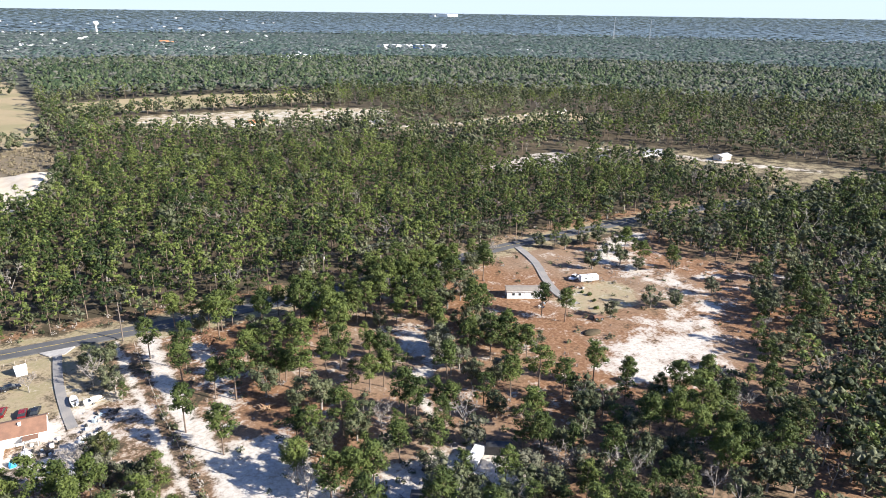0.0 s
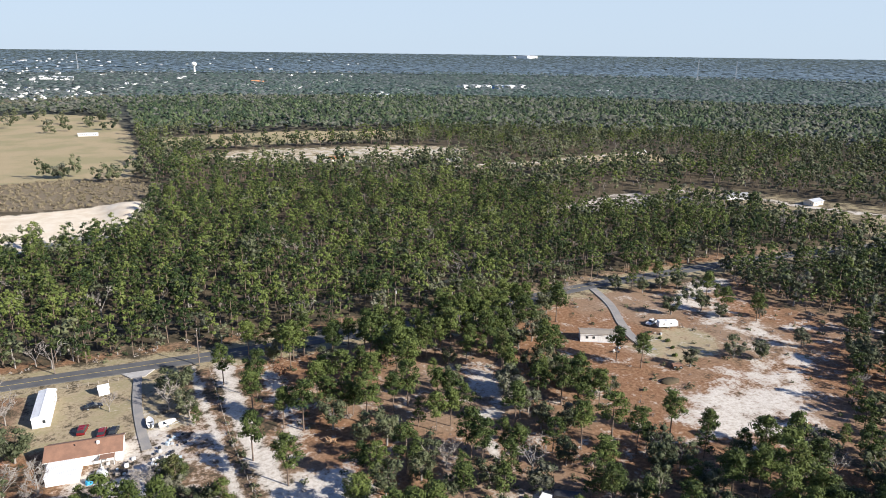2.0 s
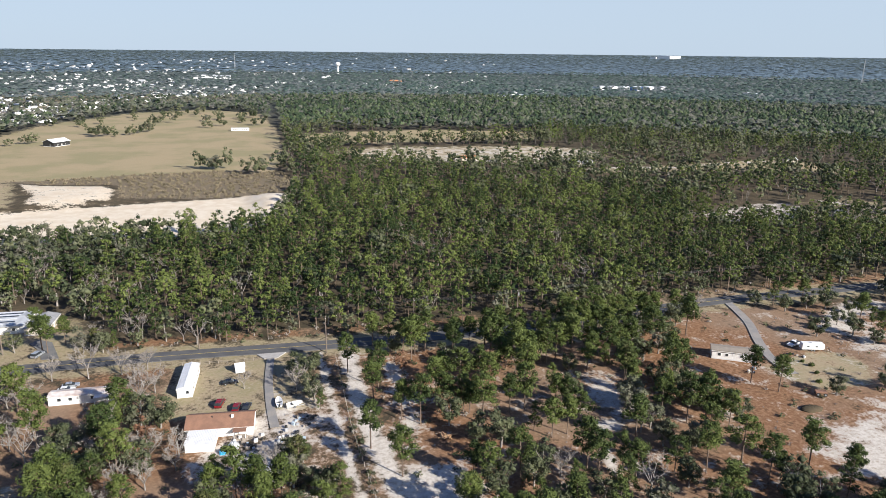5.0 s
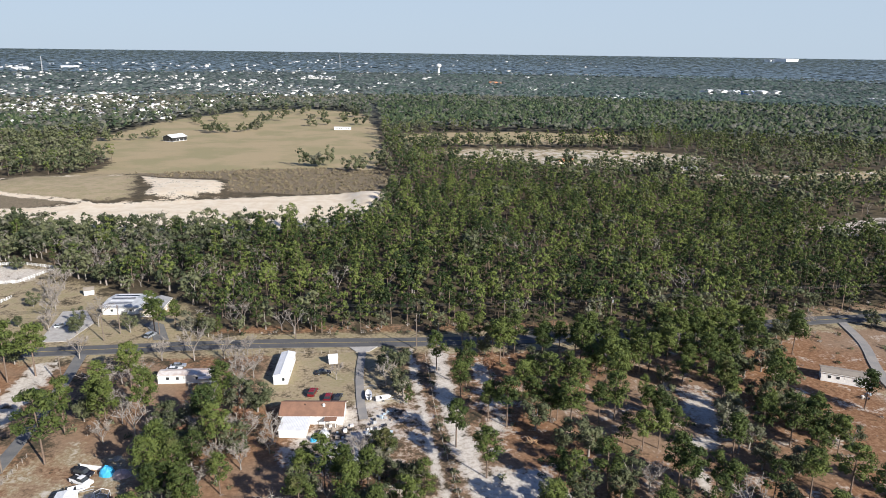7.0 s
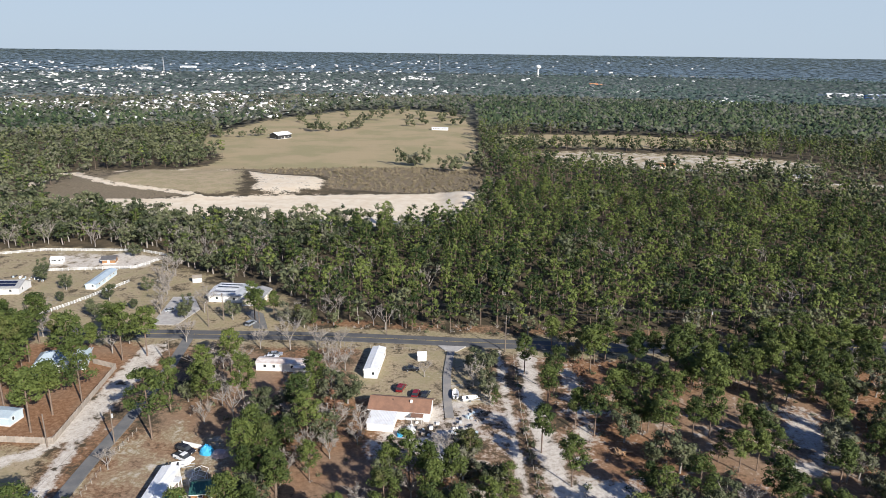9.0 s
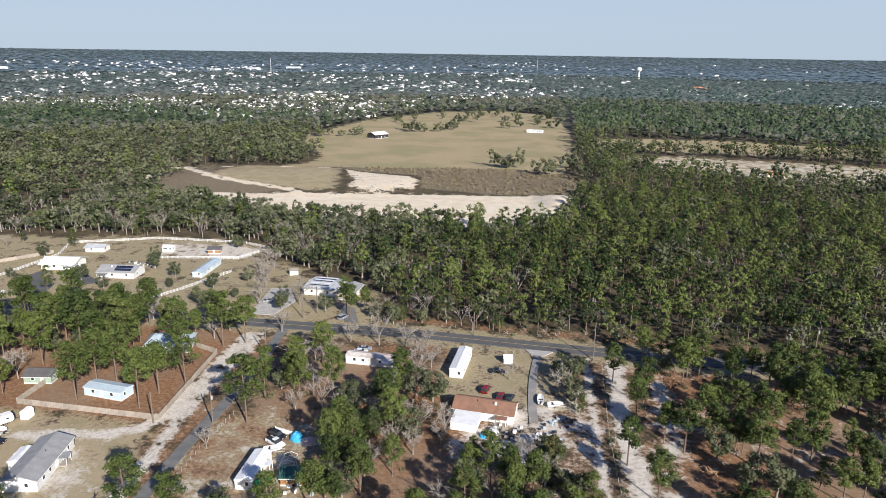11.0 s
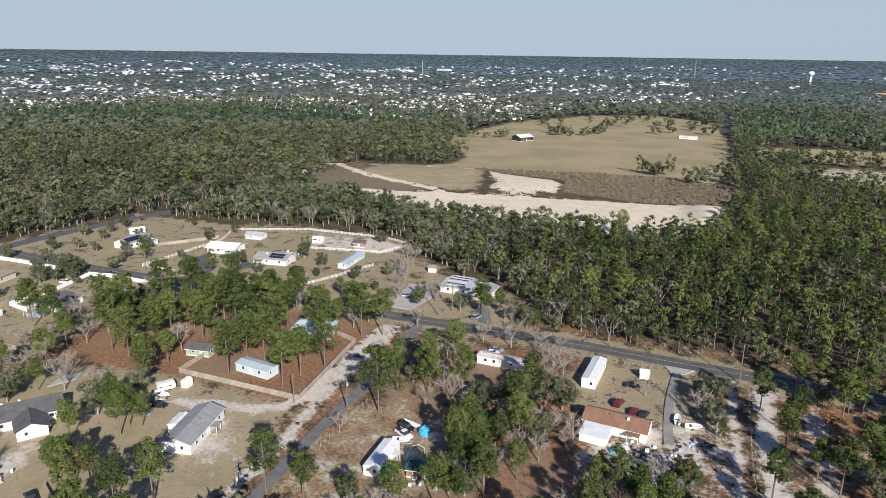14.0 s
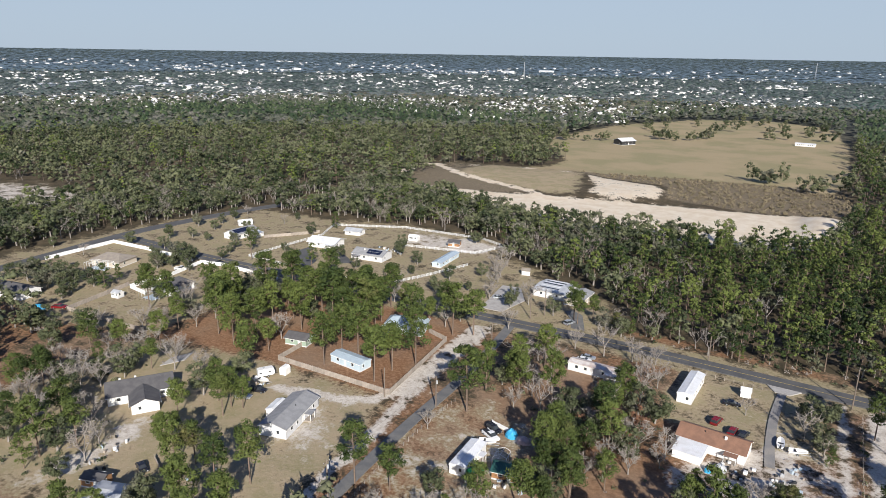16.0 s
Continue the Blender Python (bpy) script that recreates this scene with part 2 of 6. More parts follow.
NEEDLES = leafage("pine_needles", (0.028, 0.048, 0.013), (0.152, 0.186, 0.047), (0.155, 0.138, 0.055), 0.18, 0.12, 2.2)
OAK_LEAF = leafage("oak_leaves", (0.044, 0.058, 0.027), (0.155, 0.166, 0.086), (0.175, 0.166, 0.126), 0.18, 0.2, 2.0)
# 860 to 1450 m: leaf colours with a slight haze tint mixed in
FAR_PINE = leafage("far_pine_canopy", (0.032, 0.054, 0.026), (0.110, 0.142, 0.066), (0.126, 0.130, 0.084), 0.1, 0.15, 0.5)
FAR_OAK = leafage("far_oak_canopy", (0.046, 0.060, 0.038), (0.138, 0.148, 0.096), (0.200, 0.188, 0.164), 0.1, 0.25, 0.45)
# past 1450 m: same trees, bluer and paler, with air haze painted in
HAZED_PINE = leafage("hazy_pine_canopy", (0.052, 0.084, 0.070), (0.112, 0.152, 0.120), (0.140, 0.160, 0.140), 0.1, 0.15, 0.25)
HAZED_OAK = leafage("hazy_oak_canopy", (0.064, 0.088, 0.082), (0.135, 0.160, 0.144), (0.190, 0.194, 0.190), 0.1, 0.25, 0.2)
# skyline woods: distance haze is put into the leaf colour as pale blue-grey
SKYLINE_HAZE_WOOD = leafage("haze_tinted_skyline_canopy", (0.150, 0.215, 0.262), (0.205, 0.275, 0.320), (0.220, 0.280, 0.320), 0.1, 0.25, 0.08)
CAR_RED = surface("red_car_paint", (0.20, 0.012, 0.015), (0.16, 0.01, 0.012), 1.0, 0.25, relief=0.0)
CAR_BLACK = surface("black_car_paint", (0.015, 0.015, 0.018), (0.025, 0.025, 0.03), 1.0, 0.25, relief=0.0)
CAR_WHITE = surface("white_car_paint", (0.78, 0.78, 0.78), (0.72, 0.72, 0.72), 1.0, 0.3, relief=0.0)
CAR_SILVER = surface("silver_car_paint", (0.45, 0.47, 0.50), (0.40, 0.42, 0.45), 1.0, 0.3, metal=0.5, relief=0.0)
GREEN_PAINT = surface("bright_green_paint", (0.02, 0.22, 0.07), (0.015, 0.17, 0.05), 1.0, 0.5)
ORANGE_BRICK = surface("orange_roof", (0.55, 0.25, 0.12), (0.5, 0.22, 0.1), 0.1, 0.8)
SHOP_BLUE = surface("blue_shop_front", (0.08, 0.20, 0.50), (0.07, 0.17, 0.45), 0.1, 0.5)


# ---- plan of the land: flat near by, rising gently past two kilometres ----
def rise(x, y):
    r = np.hypot(x, y)
    return 80.0 * (np.clip(r - 1800.0, 0, None) / 3100.0) ** 1.5


def area(x, y, outline, soft=3.0):
    """1 inside the outline, 0 outside, with a soft edge."""
    pts = np.array(outline, float)
    best, inside = np.full(x.shape, 1e9), np.zeros(x.shape, bool)
    for (x0, y0), (x1, y1) in zip(pts, np.roll(pts, -1, 0)):
        dx, dy = x1 - x0, y1 - y0
        k = np.clip(((x - x0) * dx + (y - y0) * dy) / (dx * dx + dy * dy + 1e-9), 0, 1)
        best = np.minimum(best, np.hypot(x - x0 - k * dx, y - y0 - k * dy))
        if abs(dy) > 1e-9:
            inside ^= ((y0 > y) != (y1 > y)) & (x < (y - y0) / dy * dx + x0)
    return np.clip(0.5 + np.where(inside, best, -best) / (2 * soft), 0, 1)


def along(x, y, line, width, soft=0.85):
    """1 within half the width of the line, fading over soft metres."""
    best = np.full(np.shape(x), 1e9)
    for (x0, y0), (x1, y1) in zip(line[:-1], line[1:]):
        dx, dy = x1 - x0, y1 - y0
        k = np.clip(((x - x0) * dx + (y - y0) * dy) / (dx * dx + dy * dy), 0, 1)
        best = np.minimum(best, np.hypot(x - x0 - k * dx, y - y0 - k * dy))
    return np.clip(0.5 + (width / 2 - best) / (2 * soft), 0, 1)


MAIN_ROAD = [(-324, 203), (-270, 202.5), (-195, 206), (-103, 211.5), (-53, 214.5), (17, 214.5), (75, 216), (103, 219), (147, 227.5), (190, 231), (263, 234), (357, 230), (428, 218), (640, 190)]
CROSS_ROAD = [(-300, 20), (-312, 100), (-318, 150), (-325, 203), (-325, 233), (-318, 283), (-300, 350)]
LANE = [(-101, 209), (-97, 186), (-94, 160), (-92.5, 135), (-90, 110), (-86, 80), (-78, 30)]
LANE_TRACK = [(-106, 206), (-104.5, 180), (-102, 150), (-98, 125), (-95, 100), (-90, 70)]
LANE_TRACK_2 = [(-110, 200), (-108.5, 170), (-106, 146), (-108, 138), (-116, 133), (-136, 128)]
SAND_DRIVE = [(4, 211), (5.5, 186), (7, 164), (9, 143), (11, 128), (15, 90)]
SAND_TRACK = [(12.5, 206), (14, 178), (15, 160), (17.5, 140), (20, 128), (26, 90)]
HOUSE_DRIVE = [(-11.3, 211), (-11.5, 192), (-10.5, 176), (-9, 164)]
EAST_DRIVE = [(165, 229), (160, 208), (152, 190), (147.5, 177), (147, 166)]
EAST_SAND = [(214, 208), (205, 182), (206, 166), (190, 134), (167, 116), (133, 104), (119, 113), (122, 130), (134, 140), (150, 149), (174, 152), (182, 165), (178, 184), (186, 196), (205, 212)]
WHITE_YARD = [(125, 112), (122, 130), (135, 139), (158, 140), (172, 128), (166, 117), (140, 107)]
MID_SAND = [(79, 184), (92, 176), (93, 163), (88, 150), (76, 142), (72, 146), (78, 158), (76, 172)]
SOUTH_SAND = [(45, 112), (53, 116), (68, 116), (80, 108), (80, 96), (66, 90), (48, 96)]
BOTTOM_SAND = [(17, 140), (34, 140), (40, 128), (36, 108), (22, 100), (16, 118)]
PIT = [(-283, 418), (-224, 423), (-166, 438), (-110, 453), (-55, 462), (-20, 471), (-6, 464), (-8, 430), (-18, 385), (-70, 366), (-140, 363), (-200, 380), (-255, 405), (-300, 420)]
WEST_SAND = [(-425, 205), (-420, 262), (-450, 262), (-520, 250), (-540, 215), (-480, 195)]
PIT_SLOPE = [(-194, 524), (-128, 511), (-118, 470), (-140, 450), (-166, 452), (-172, 486)]
PIT_GREEN = [(-300, 470), (-280, 525), (-200, 535), (-172, 450), (-195, 437), (-270, 462)]
WEEDS = [(-127, 524), (-116, 474), (-60, 464), (-15, 474), (-2, 500), (-14, 560), (-60, 575), (-137, 562), (-230, 534)]
PASTURE = [(-262, 506), (-240, 560), (-242, 600), (-300, 690), (-327, 769), (-318, 850), (-312, 957), (-240, 1120), (-152, 1179), (-55, 1112), (-25, 868), (-13, 644), (-20, 560), (-137, 555), (-226, 525)]
PASTURE_2 = [(-1, 815), (70, 842), (180, 852), (208, 830), (270, 836), (284, 800), (268, 742), (165, 732), (60, 730), (8, 735)]
FIELD_SAND = [(40, 690), (97, 704), (150, 698), (240, 690), (305, 655), (290, 600), (230, 574), (155, 578), (60, 606)]
EAST_CLEAR = [(230, 372), (254, 384), (306, 398), (330, 382), (316, 350), (300, 342), (246, 342)]
EAST_CLEAR_2 = [(235, 546), (300, 546), (360, 556), (400, 564), (450, 568), (474, 510), (462, 482), (400, 500), (330, 518), (250, 514)]
EAST_HOMES = [(330, 400), (378, 400), (420, 330), (470, 250), (440, 225), (360, 238), (345, 330)]
WEST_HOMES = [(-338, 120), (-338, 200), (-334, 240), (-320, 290), (-262, 296), (-215, 312), (-160, 310), (-140, 284), (-120, 276), (-112, 264), (-86, 262), (-70, 238), (-70, 205), (-96, 200), (-150, 205), (-200, 198), (-200, 130), (-240, 118)]
FENCED_YARD = [(-149, 141.5), (-106, 142.5), (-112.5, 184), (-150, 182)]
WEST_LOT = [(-200, 60), (-200, 130), (-150, 140), (-104, 141), (-96, 110), (-90, 60)]
TRAILER_LOT = [(-92, 100), (-95, 148), (-78, 156), (-60, 150), (-52, 120), (-58, 100)]
HOUSE_LOT = [(-42, 174), (-40, 209), (2, 209), (3, 172), (-10, 170)]
EAST_LOT = [(18, 206), (75, 210), (120, 218), (170, 226), (214, 212), (230, 160), (215, 112), (150, 96), (60, 88), (22, 110)]
EAST_LAWN = [(141, 176), (168, 182), (178, 172), (168, 156), (146, 154)]
TOWN = [(-250, 1240), (-330, 1000), (-505, 952), (-747, 991), (-923, 949), (-1041, 701), (-1243, 589), (-2200, 900), (-2400, 2300), (-300, 3300), (900, 2700), (1150, 1500), (900, 1300), (350, 2300), (60, 1900), (-60, 1330)]
NORTH_LOT = [(-130, 216), (-132, 262), (-86, 262), (-78, 236), (-62, 219)]

# ---- ground: one sheet to the horizon ----
turns = np.radians(np.concatenate((np.arange(-75, 75, 0.6), np.arange(75, 285, 5.0))))
reach = 12.0 * np.exp(np.linspace(0, math.log(4950 / 12.0), 330))
gr, ga = np.meshgrid(reach, turns, indexing="ij")
gx, gy = -gr * np.sin(ga), gr * np.cos(ga)
far_fade = np.clip((1400 - gr) / 900, 0, 1)
rough_land = (0.35 * np.sin(gx * 0.071 + 1.3) * np.sin(gy * 0.083) + 0.25 * np.sin(gx * 0.19) * np.sin(gy * 0.23 + 2)) * 0.5
bank = area(gx, gy, PIT_SLOPE, 9) * 2.5 + area(gx, gy, PIT_GREEN, 22) * 3 + area(gx, gy, [(-30, 462), (-6, 464), (-8, 424), (-22, 410)], 6) * 4
gz = rise(gx, gy) + rough_land * far_fade * np.clip(along(gx, gy, MAIN_ROAD, 0, 1) * -1 + 1, 0, 1) * 0.5 + bank
soil = {}
soil["sand"] = np.maximum.reduce([
    0.6 * area(gx, gy, [(-198, 274), (-157, 281), (-150, 300), (-168, 305), (-206, 300)], 4),
    0.55 * area(gx, gy, WEST_SAND, 12), 0.53 * area(gx, gy, EAST_SAND, 9), 0.72 * area(gx, gy, WHITE_YARD, 9), 0.42 * area(gx, gy, [(-14, 190), (10, 190), (16, 120), (-14, 128)], 5), 0.27 * area(gx, gy, EAST_LOT, 8), 0.62 * area(gx, gy, MID_SAND, 6), 0.85 * area(gx, gy, SOUTH_SAND, 5), 0.9 * area(gx, gy, BOTTOM_SAND, 5),
    0.80 * along(gx, gy, SAND_TRACK, 6.5, 2.5), 0.72 * along(gx, gy, SAND_DRIVE, 3.0, 1.4), 0.8 * along(gx, gy, LANE_TRACK, 4.0, 1.6), 0.88 * along(gx, gy, LANE_TRACK_2, 5.0, 2.2),
    0.70 * along(gx, gy, [(75, 150), (72, 140), (70, 130)], 4, 1.5), 0.7 * along(gx, gy, [(186, 196), (206, 212), (222, 214)], 12, 3), 0.6 * along(gx, gy, [(206, 166), (226, 158), (246, 142)], 5, 2),
    0.55 * along(gx, gy, [(80, 98), (110, 92), (140, 84)], 5, 2), 0.46 * area(gx, gy, FIELD_SAND, 12), 0.62 * along(gx, gy, [(80, 660), (150, 650), (290, 640)], 9, 4), 0.25 * area(gx, gy, EAST_CLEAR_2, 8), 0.5 * area(gx, gy, EAST_CLEAR, 9),
    0.6 * along(gx, gy, [(345, 390), (380, 345), (400, 300), (430, 260)], 14, 5), 0.55 * area(gx, gy, TRAILER_LOT, 5) * 0.6, 0.5 * area(gx, gy, [(-128, 132), (-112, 130), (-100, 112), (-112, 100), (-124, 112)], 5),
    0.75 * along(gx, gy, [(242, 540), (320, 538), (360, 548), (408, 556), (440, 556)], 9, 3), 0.55 * area(gx, gy, [(-14, 176), (-2, 174), (2, 150), (-6, 138), (-26, 140), (-30, 152)], 4), 0.5 * area(gx, gy, [(18, 206), (32, 200), (34, 150), (20, 140)], 6), 0.6 * along(gx, gy, [(-152, 96), (-146, 80), (-150, 66)], 9, 3), 0.8 * area(gx, gy, [(-173, 278), (-152, 284), (-158, 302), (-178, 300)], 3)])
soil["lawn"] = np.maximum.reduce([0.68 * area(gx, gy, HOUSE_LOT, 3), 0.75 * area(gx, gy, EAST_LAWN, 3), 0.66 * area(gx, gy, WEST_HOMES, 5), 0.85 * area(gx, gy, WEST_LOT, 6), 0.5 * area(gx, gy, TRAILER_LOT, 4),
                                  0.6 * along(gx, gy, MAIN_ROAD, 20, 2), 0.5 * area(gx, gy, WEST_SAND, 8), 0.6 * area(gx, gy, NORTH_LOT, 5), 0.95 * area(gx, gy, PIT_GREEN, 10), 0.5 * area(gx, gy, EAST_HOMES, 10)])
soil["straw"] = np.maximum.reduce([0.55 * area(gx, gy, [(-335, 40), (-335, 205), (-70, 214), (60, 213), (240, 224), (300, 30)], 8), 0.45 * area(gx, gy, WEST_HOMES, 5), 0.8 * area(gx, gy, TRAILER_LOT, 5), 0.78 * area(gx, gy, EAST_LOT, 6), 0.95 * area(gx, gy, FENCED_YARD, 3), 0.8 * area(gx, gy, [(-84, 105), (-88, 190), (-45, 205), (-40, 160), (-2, 140), (10, 90)], 8), 0.85 * area(gx, gy, [(-200, 130), (-198, 204), (-112, 208), (-104, 142)], 5),
                                   0.75 * area(gx, gy, [(-170, 60), (-150, 128), (-124, 125), (-96, 84), (-96, 60)], 8), 0.6 * along(gx, gy, [(-60, 226), (60, 228), (130, 236), (260, 246)], 10, 4), 0.7 * along(gx, gy, [(120, 226), (200, 240), (290, 243)], 14, 4)])
soil["lawn"] = np.where(area(gx, gy, FENCED_YARD, 3) > 0.5, 0, soil["lawn"])
soil["pasture"] = np.maximum.reduce([0.5 * area(gx, gy, TOWN, 80) * np.clip((2100 - gr) / 500, 0, 1), 0.95 * area(gx, gy, PASTURE, 6), 0.9 * area(gx, gy, PASTURE_2, 6), 0.7 * area(gx, gy, FIELD_SAND, 8), 0.75 * area(gx, gy, EAST_CLEAR_2, 6)])
soil["weeds"] = np.maximum.reduce([0.95 * area(gx, gy, WEEDS, 6), 0.6 * area(gx, gy, [(-340, 440), (-320, 530), (-290, 530), (-270, 440)], 8), 0.85 * area(gx, gy, [(-325, 520), (-305, 425), (-255, 405), (-190, 436), (-280, 470)], 6)])
soil["clay"] = np.maximum.reduce([1.0 * area(gx, gy, PIT, 4), 0.75 * area(gx, gy, PIT_SLOPE, 4), 0.9 * along(gx, gy, [(-195, 435), (-279, 468), (-325, 508), (-345, 500), (-330, 470), (-318, 440)], 7, 2), 0.8 * along(gx, gy, [(-196, 531), (-240, 528), (-325, 508)], 4, 2)])
n_r, n_a = gr.shape
mesh = bpy.data.meshes.new("ground")
ids = np.arange(n_r * n_a).reshape(n_r, n_a)
nxt = np.roll(ids, -1, 1)
quads = np.stack([ids[:-1], ids[1:], nxt[1:], nxt[:-1]], -1).reshape(-1, 4)
hub = len(ids.ravel())
verts = np.concatenate((np.stack([gx, gy, gz], -1).reshape(-1, 3), [[0, 0, 0]]))
fan = np.stack([np.full(n_a, hub), ids[0], nxt[0]], -1)


def fill_mesh(me, v, *face_sets):
    """Fast mesh from arrays of corners and of faces of equal size."""
    me.vertices.add(len(v))
    me.vertices.foreach_set("co", np.asarray(v, np.float32).ravel())
    loops = np.concatenate([np.asarray(f).ravel() for f in face_sets]).astype(np.int32)
    sizes = np.concatenate([np.full(len(f), np.shape(f)[1]) for f in face_sets])
    me.loops.add(len(loops))
    me.loops.foreach_set("vertex_index", loops)
    me.polygons.add(len(sizes))
    me.polygons.foreach_set("loop_start", (np.cumsum(sizes) - sizes).astype(np.int32))
    me.update(calc_edges=True)
    return me


fill_mesh(mesh, verts, quads, fan)
for layer, keys in (("soil_a", ("sand", "lawn", "straw")), ("soil_b", ("pasture", "weeds", "clay"))):
    vals = np.ones((hub + 1, 4), np.float32)
    for i, k in enumerate(keys):
        vals[:hub, i] = soil[k].ravel()
    # alpha: share of the haze tint, none at 700 m, full at 1600 m
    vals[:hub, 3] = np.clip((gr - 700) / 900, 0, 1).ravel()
    vals[hub] = 0
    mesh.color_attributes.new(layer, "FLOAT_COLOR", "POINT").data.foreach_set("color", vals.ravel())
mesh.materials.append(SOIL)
mesh.polygons.foreach_set("use_smooth", np.ones(len(mesh.polygons), bool))
ground = tagged(new("ground", mesh), "sandy ground with pine litter, dry lawns and pasture", "ground", kind="structure")


# ---- small builders ----
def part(name, bm, material, parent, label=""):
    me = bpy.data.meshes.new(name)
    bm.to_mesh(me)
    bm.free()
    me.materials.append(material)
    ob = new(name, me)
    ob.parent = parent
    return tagged(ob, label) if label else ob


def thing(name, m, label, category, group=""):
    ob = new(name)
    ob.empty_display_size = 0.3
    ob.matrix_world = m
    return tagged(ob, label, category, group)


def box(bm, x0, y0, z0, x1, y1, z1, bevel=0.0):
    c = [bm.verts.new(p) for p in ((x0, y0, z0), (x1, y0, z0), (x1, y1, z0), (x0, y1, z0), (x0, y0, z1), (x1, y0, z1), (x1, y1, z1), (x0, y1, z1))]
    fs = [bm.faces.new([c[i] for i in f]) for f in ((3, 2, 1, 0), (4, 5, 6, 7), (0, 1, 5, 4), (1, 2, 6, 5), (2, 3, 7, 6), (3, 0, 4, 7))]
    if bevel:
        bmesh.ops.bevel(bm, geom=list({e for f in fs for e in f.edges}), offset=bevel, segments=1, affect="EDGES")
    return bm


def boxes(*rows, bevel=0.0):
    bm = bmesh.new()
    for r in rows:
        box(bm, *r, bevel=bevel)
    return bm


def prism(bm, outline, a, b, axis="y"):
    """The outline (pairs) pushed from a to b along an axis; pairs are (x, z) for y, (y, z) for x, (x, y) for z."""
    place = {"y": lambda u, w, k: (u, k, w), "x": lambda u, w, k: (k, u, w), "z": lambda u, w, k: (u, w, k)}[axis]
    lo, hi = [bm.verts.new(place(u, w, a)) for u, w in outline], [bm.verts.new(place(u, w, b)) for u, w in outline]
    n = len(outline)
    bm.faces.new(lo)
    bm.faces.new(hi[::-1])
    for i in range(n):
        bm.faces.new((lo[i], hi[i], hi[(i + 1) % n], lo[(i + 1) % n]))
    bmesh.ops.recalc_face_normals(bm, faces=bm.faces)
    return bm


def tube(bm, p, q, r0, r1, sides=6):
    p, q = Vector(p), Vector(q)
    m = (q - p).to_track_quat("Z", "Y").to_matrix()
    a = [bm.verts.new(p + m @ Vector((r0 * math.cos(i * math.tau / sides), r0 * math.sin(i * math.tau / sides), 0))) for i in range(sides)]
    b = [bm.verts.new(q + m @ Vector((r1 * math.cos(i * math.tau / sides), r1 * math.sin(i * math.tau / sides), 0))) for i in range(sides)]
    for i in range(sides):
        bm.faces.new((a[i], a[(i + 1) % sides], b[(i + 1) % sides], b[i]))
    bm.faces.new(a[::-1])
    bm.faces.new(b)
    return bm


def strip(name, line, width, z, material, label, thick=0.05, shift=0.0):
    """A paved strip along a smoothed line, as a slab."""
    pts = []
    n = len(line)
    for i in range(n - 1):
        p0, p1, p2, p3 = (Vector(line[max(i - 1, 0)]), Vector(line[i]), Vector(line[i + 1]), Vector(line[min(i + 2, n - 1)]))
        for k in range(6):
            u = k / 6
            pts.append(0.5 * ((2 * p1) + (p2 - p0) * u + (2 * p0 - 5 * p1 + 4 * p2 - p3) * u * u + (3 * p1 - p0 - 3 * p2 + p3) * u ** 3))
    pts.append(Vector(line[-1]))
    bm = bmesh.new()
    last = None
    for i, q in enumerate(pts):
        d = (pts[min(i + 1, len(pts) - 1)] - pts[max(i - 1, 0)]).normalized()
        s = Vector((-d.y, d.x))
        a, b = q + s * (shift + width / 2), q + s * (shift - width / 2)
        row = [bm.verts.new((a.x, a.y, z - thick)), bm.verts.new((a.x, a.y, z)), bm.verts.new((b.x, b.y, z)), bm.verts.new((b.x, b.y, z - thick))]
        if last:
            for j in range(3):
                bm.faces.new((last[j], row[j], row[j + 1], last[j + 1]))
        last = row
    bmesh.ops.recalc_face_normals(bm, faces=bm.faces)
    me = bpy.data.meshes.new(name)
    bm.to_mesh(me)
    bm.free()
    me.materials.append(material)
    return tagged(new(name, me), label, "road", kind="structure")


strip("road", MAIN_ROAD, 6.8, 0.32, ASPHALT, "two-lane grey asphalt road with faded centre line", 0.5)
strip("road", CROSS_ROAD, 8.0, 0.30, ASPHALT, "grey asphalt cross road at the junction", 0.5)
strip("road", LANE, 3.3, 0.29, OLD_ASPHALT, "narrow worn asphalt lane beside sandy tracks", 0.5)
strip("driveway", HOUSE_DRIVE, 2.4, 0.28, WORN_DRIVE, "narrow asphalt driveway beside the lawn", 0.5)
strip("driveway", EAST_DRIVE, 3.2, 0.30, WORN_DRIVE, "pale curving gravel driveway through dry lawn", 0.5)
strip("road_line", MAIN_ROAD, 0.14, 0.33, ROAD_PAINT, "faded yellow double line on asphalt", 0.02)

# ---- trees ----
rng = np.random.default_rng(7)


def leaf_tris(points, size, g, slim=0.62):
    """One slim triangle per point, facing roughly away from its clump and upwards."""
    centres, out = points
    n = len(centres)
    face = out + (0, 0, 0.35) + g.normal(size=(n, 3)) * 0.55
    a = np.cross(face, g.normal(size=(n, 3)))
    a /= np.linalg.norm(a, axis=1)[:, None]
    b = np.cross(face, a)
    b /= np.linalg.norm(b, axis=1)[:, None]
    s = (size * g.uniform(0.65, 1.35, n))[:, None]
    v = np.stack([centres + a * s, centres - a * s * 0.6 + b * s * slim, centres - a * s * 0.6 - b * s * slim], 1).reshape(-1, 3)
    return v, np.arange(3 * n).reshape(-1, 3)


def clump_points(spots, radii, per, g, squash=0.62):
    d = g.normal(size=(len(spots), per, 3))
    d /= np.linalg.norm(d, axis=2)[:, :, None]
    out = d.reshape(-1, 3).copy()
    d *= (g.uniform(0.3, 1, (len(spots), per, 1)) ** 0.4) * np.asarray(radii)[:, None, None]
    d[:, :, 2] *= squash
    return (np.asarray(spots)[:, None] + d).reshape(-1, 3), out


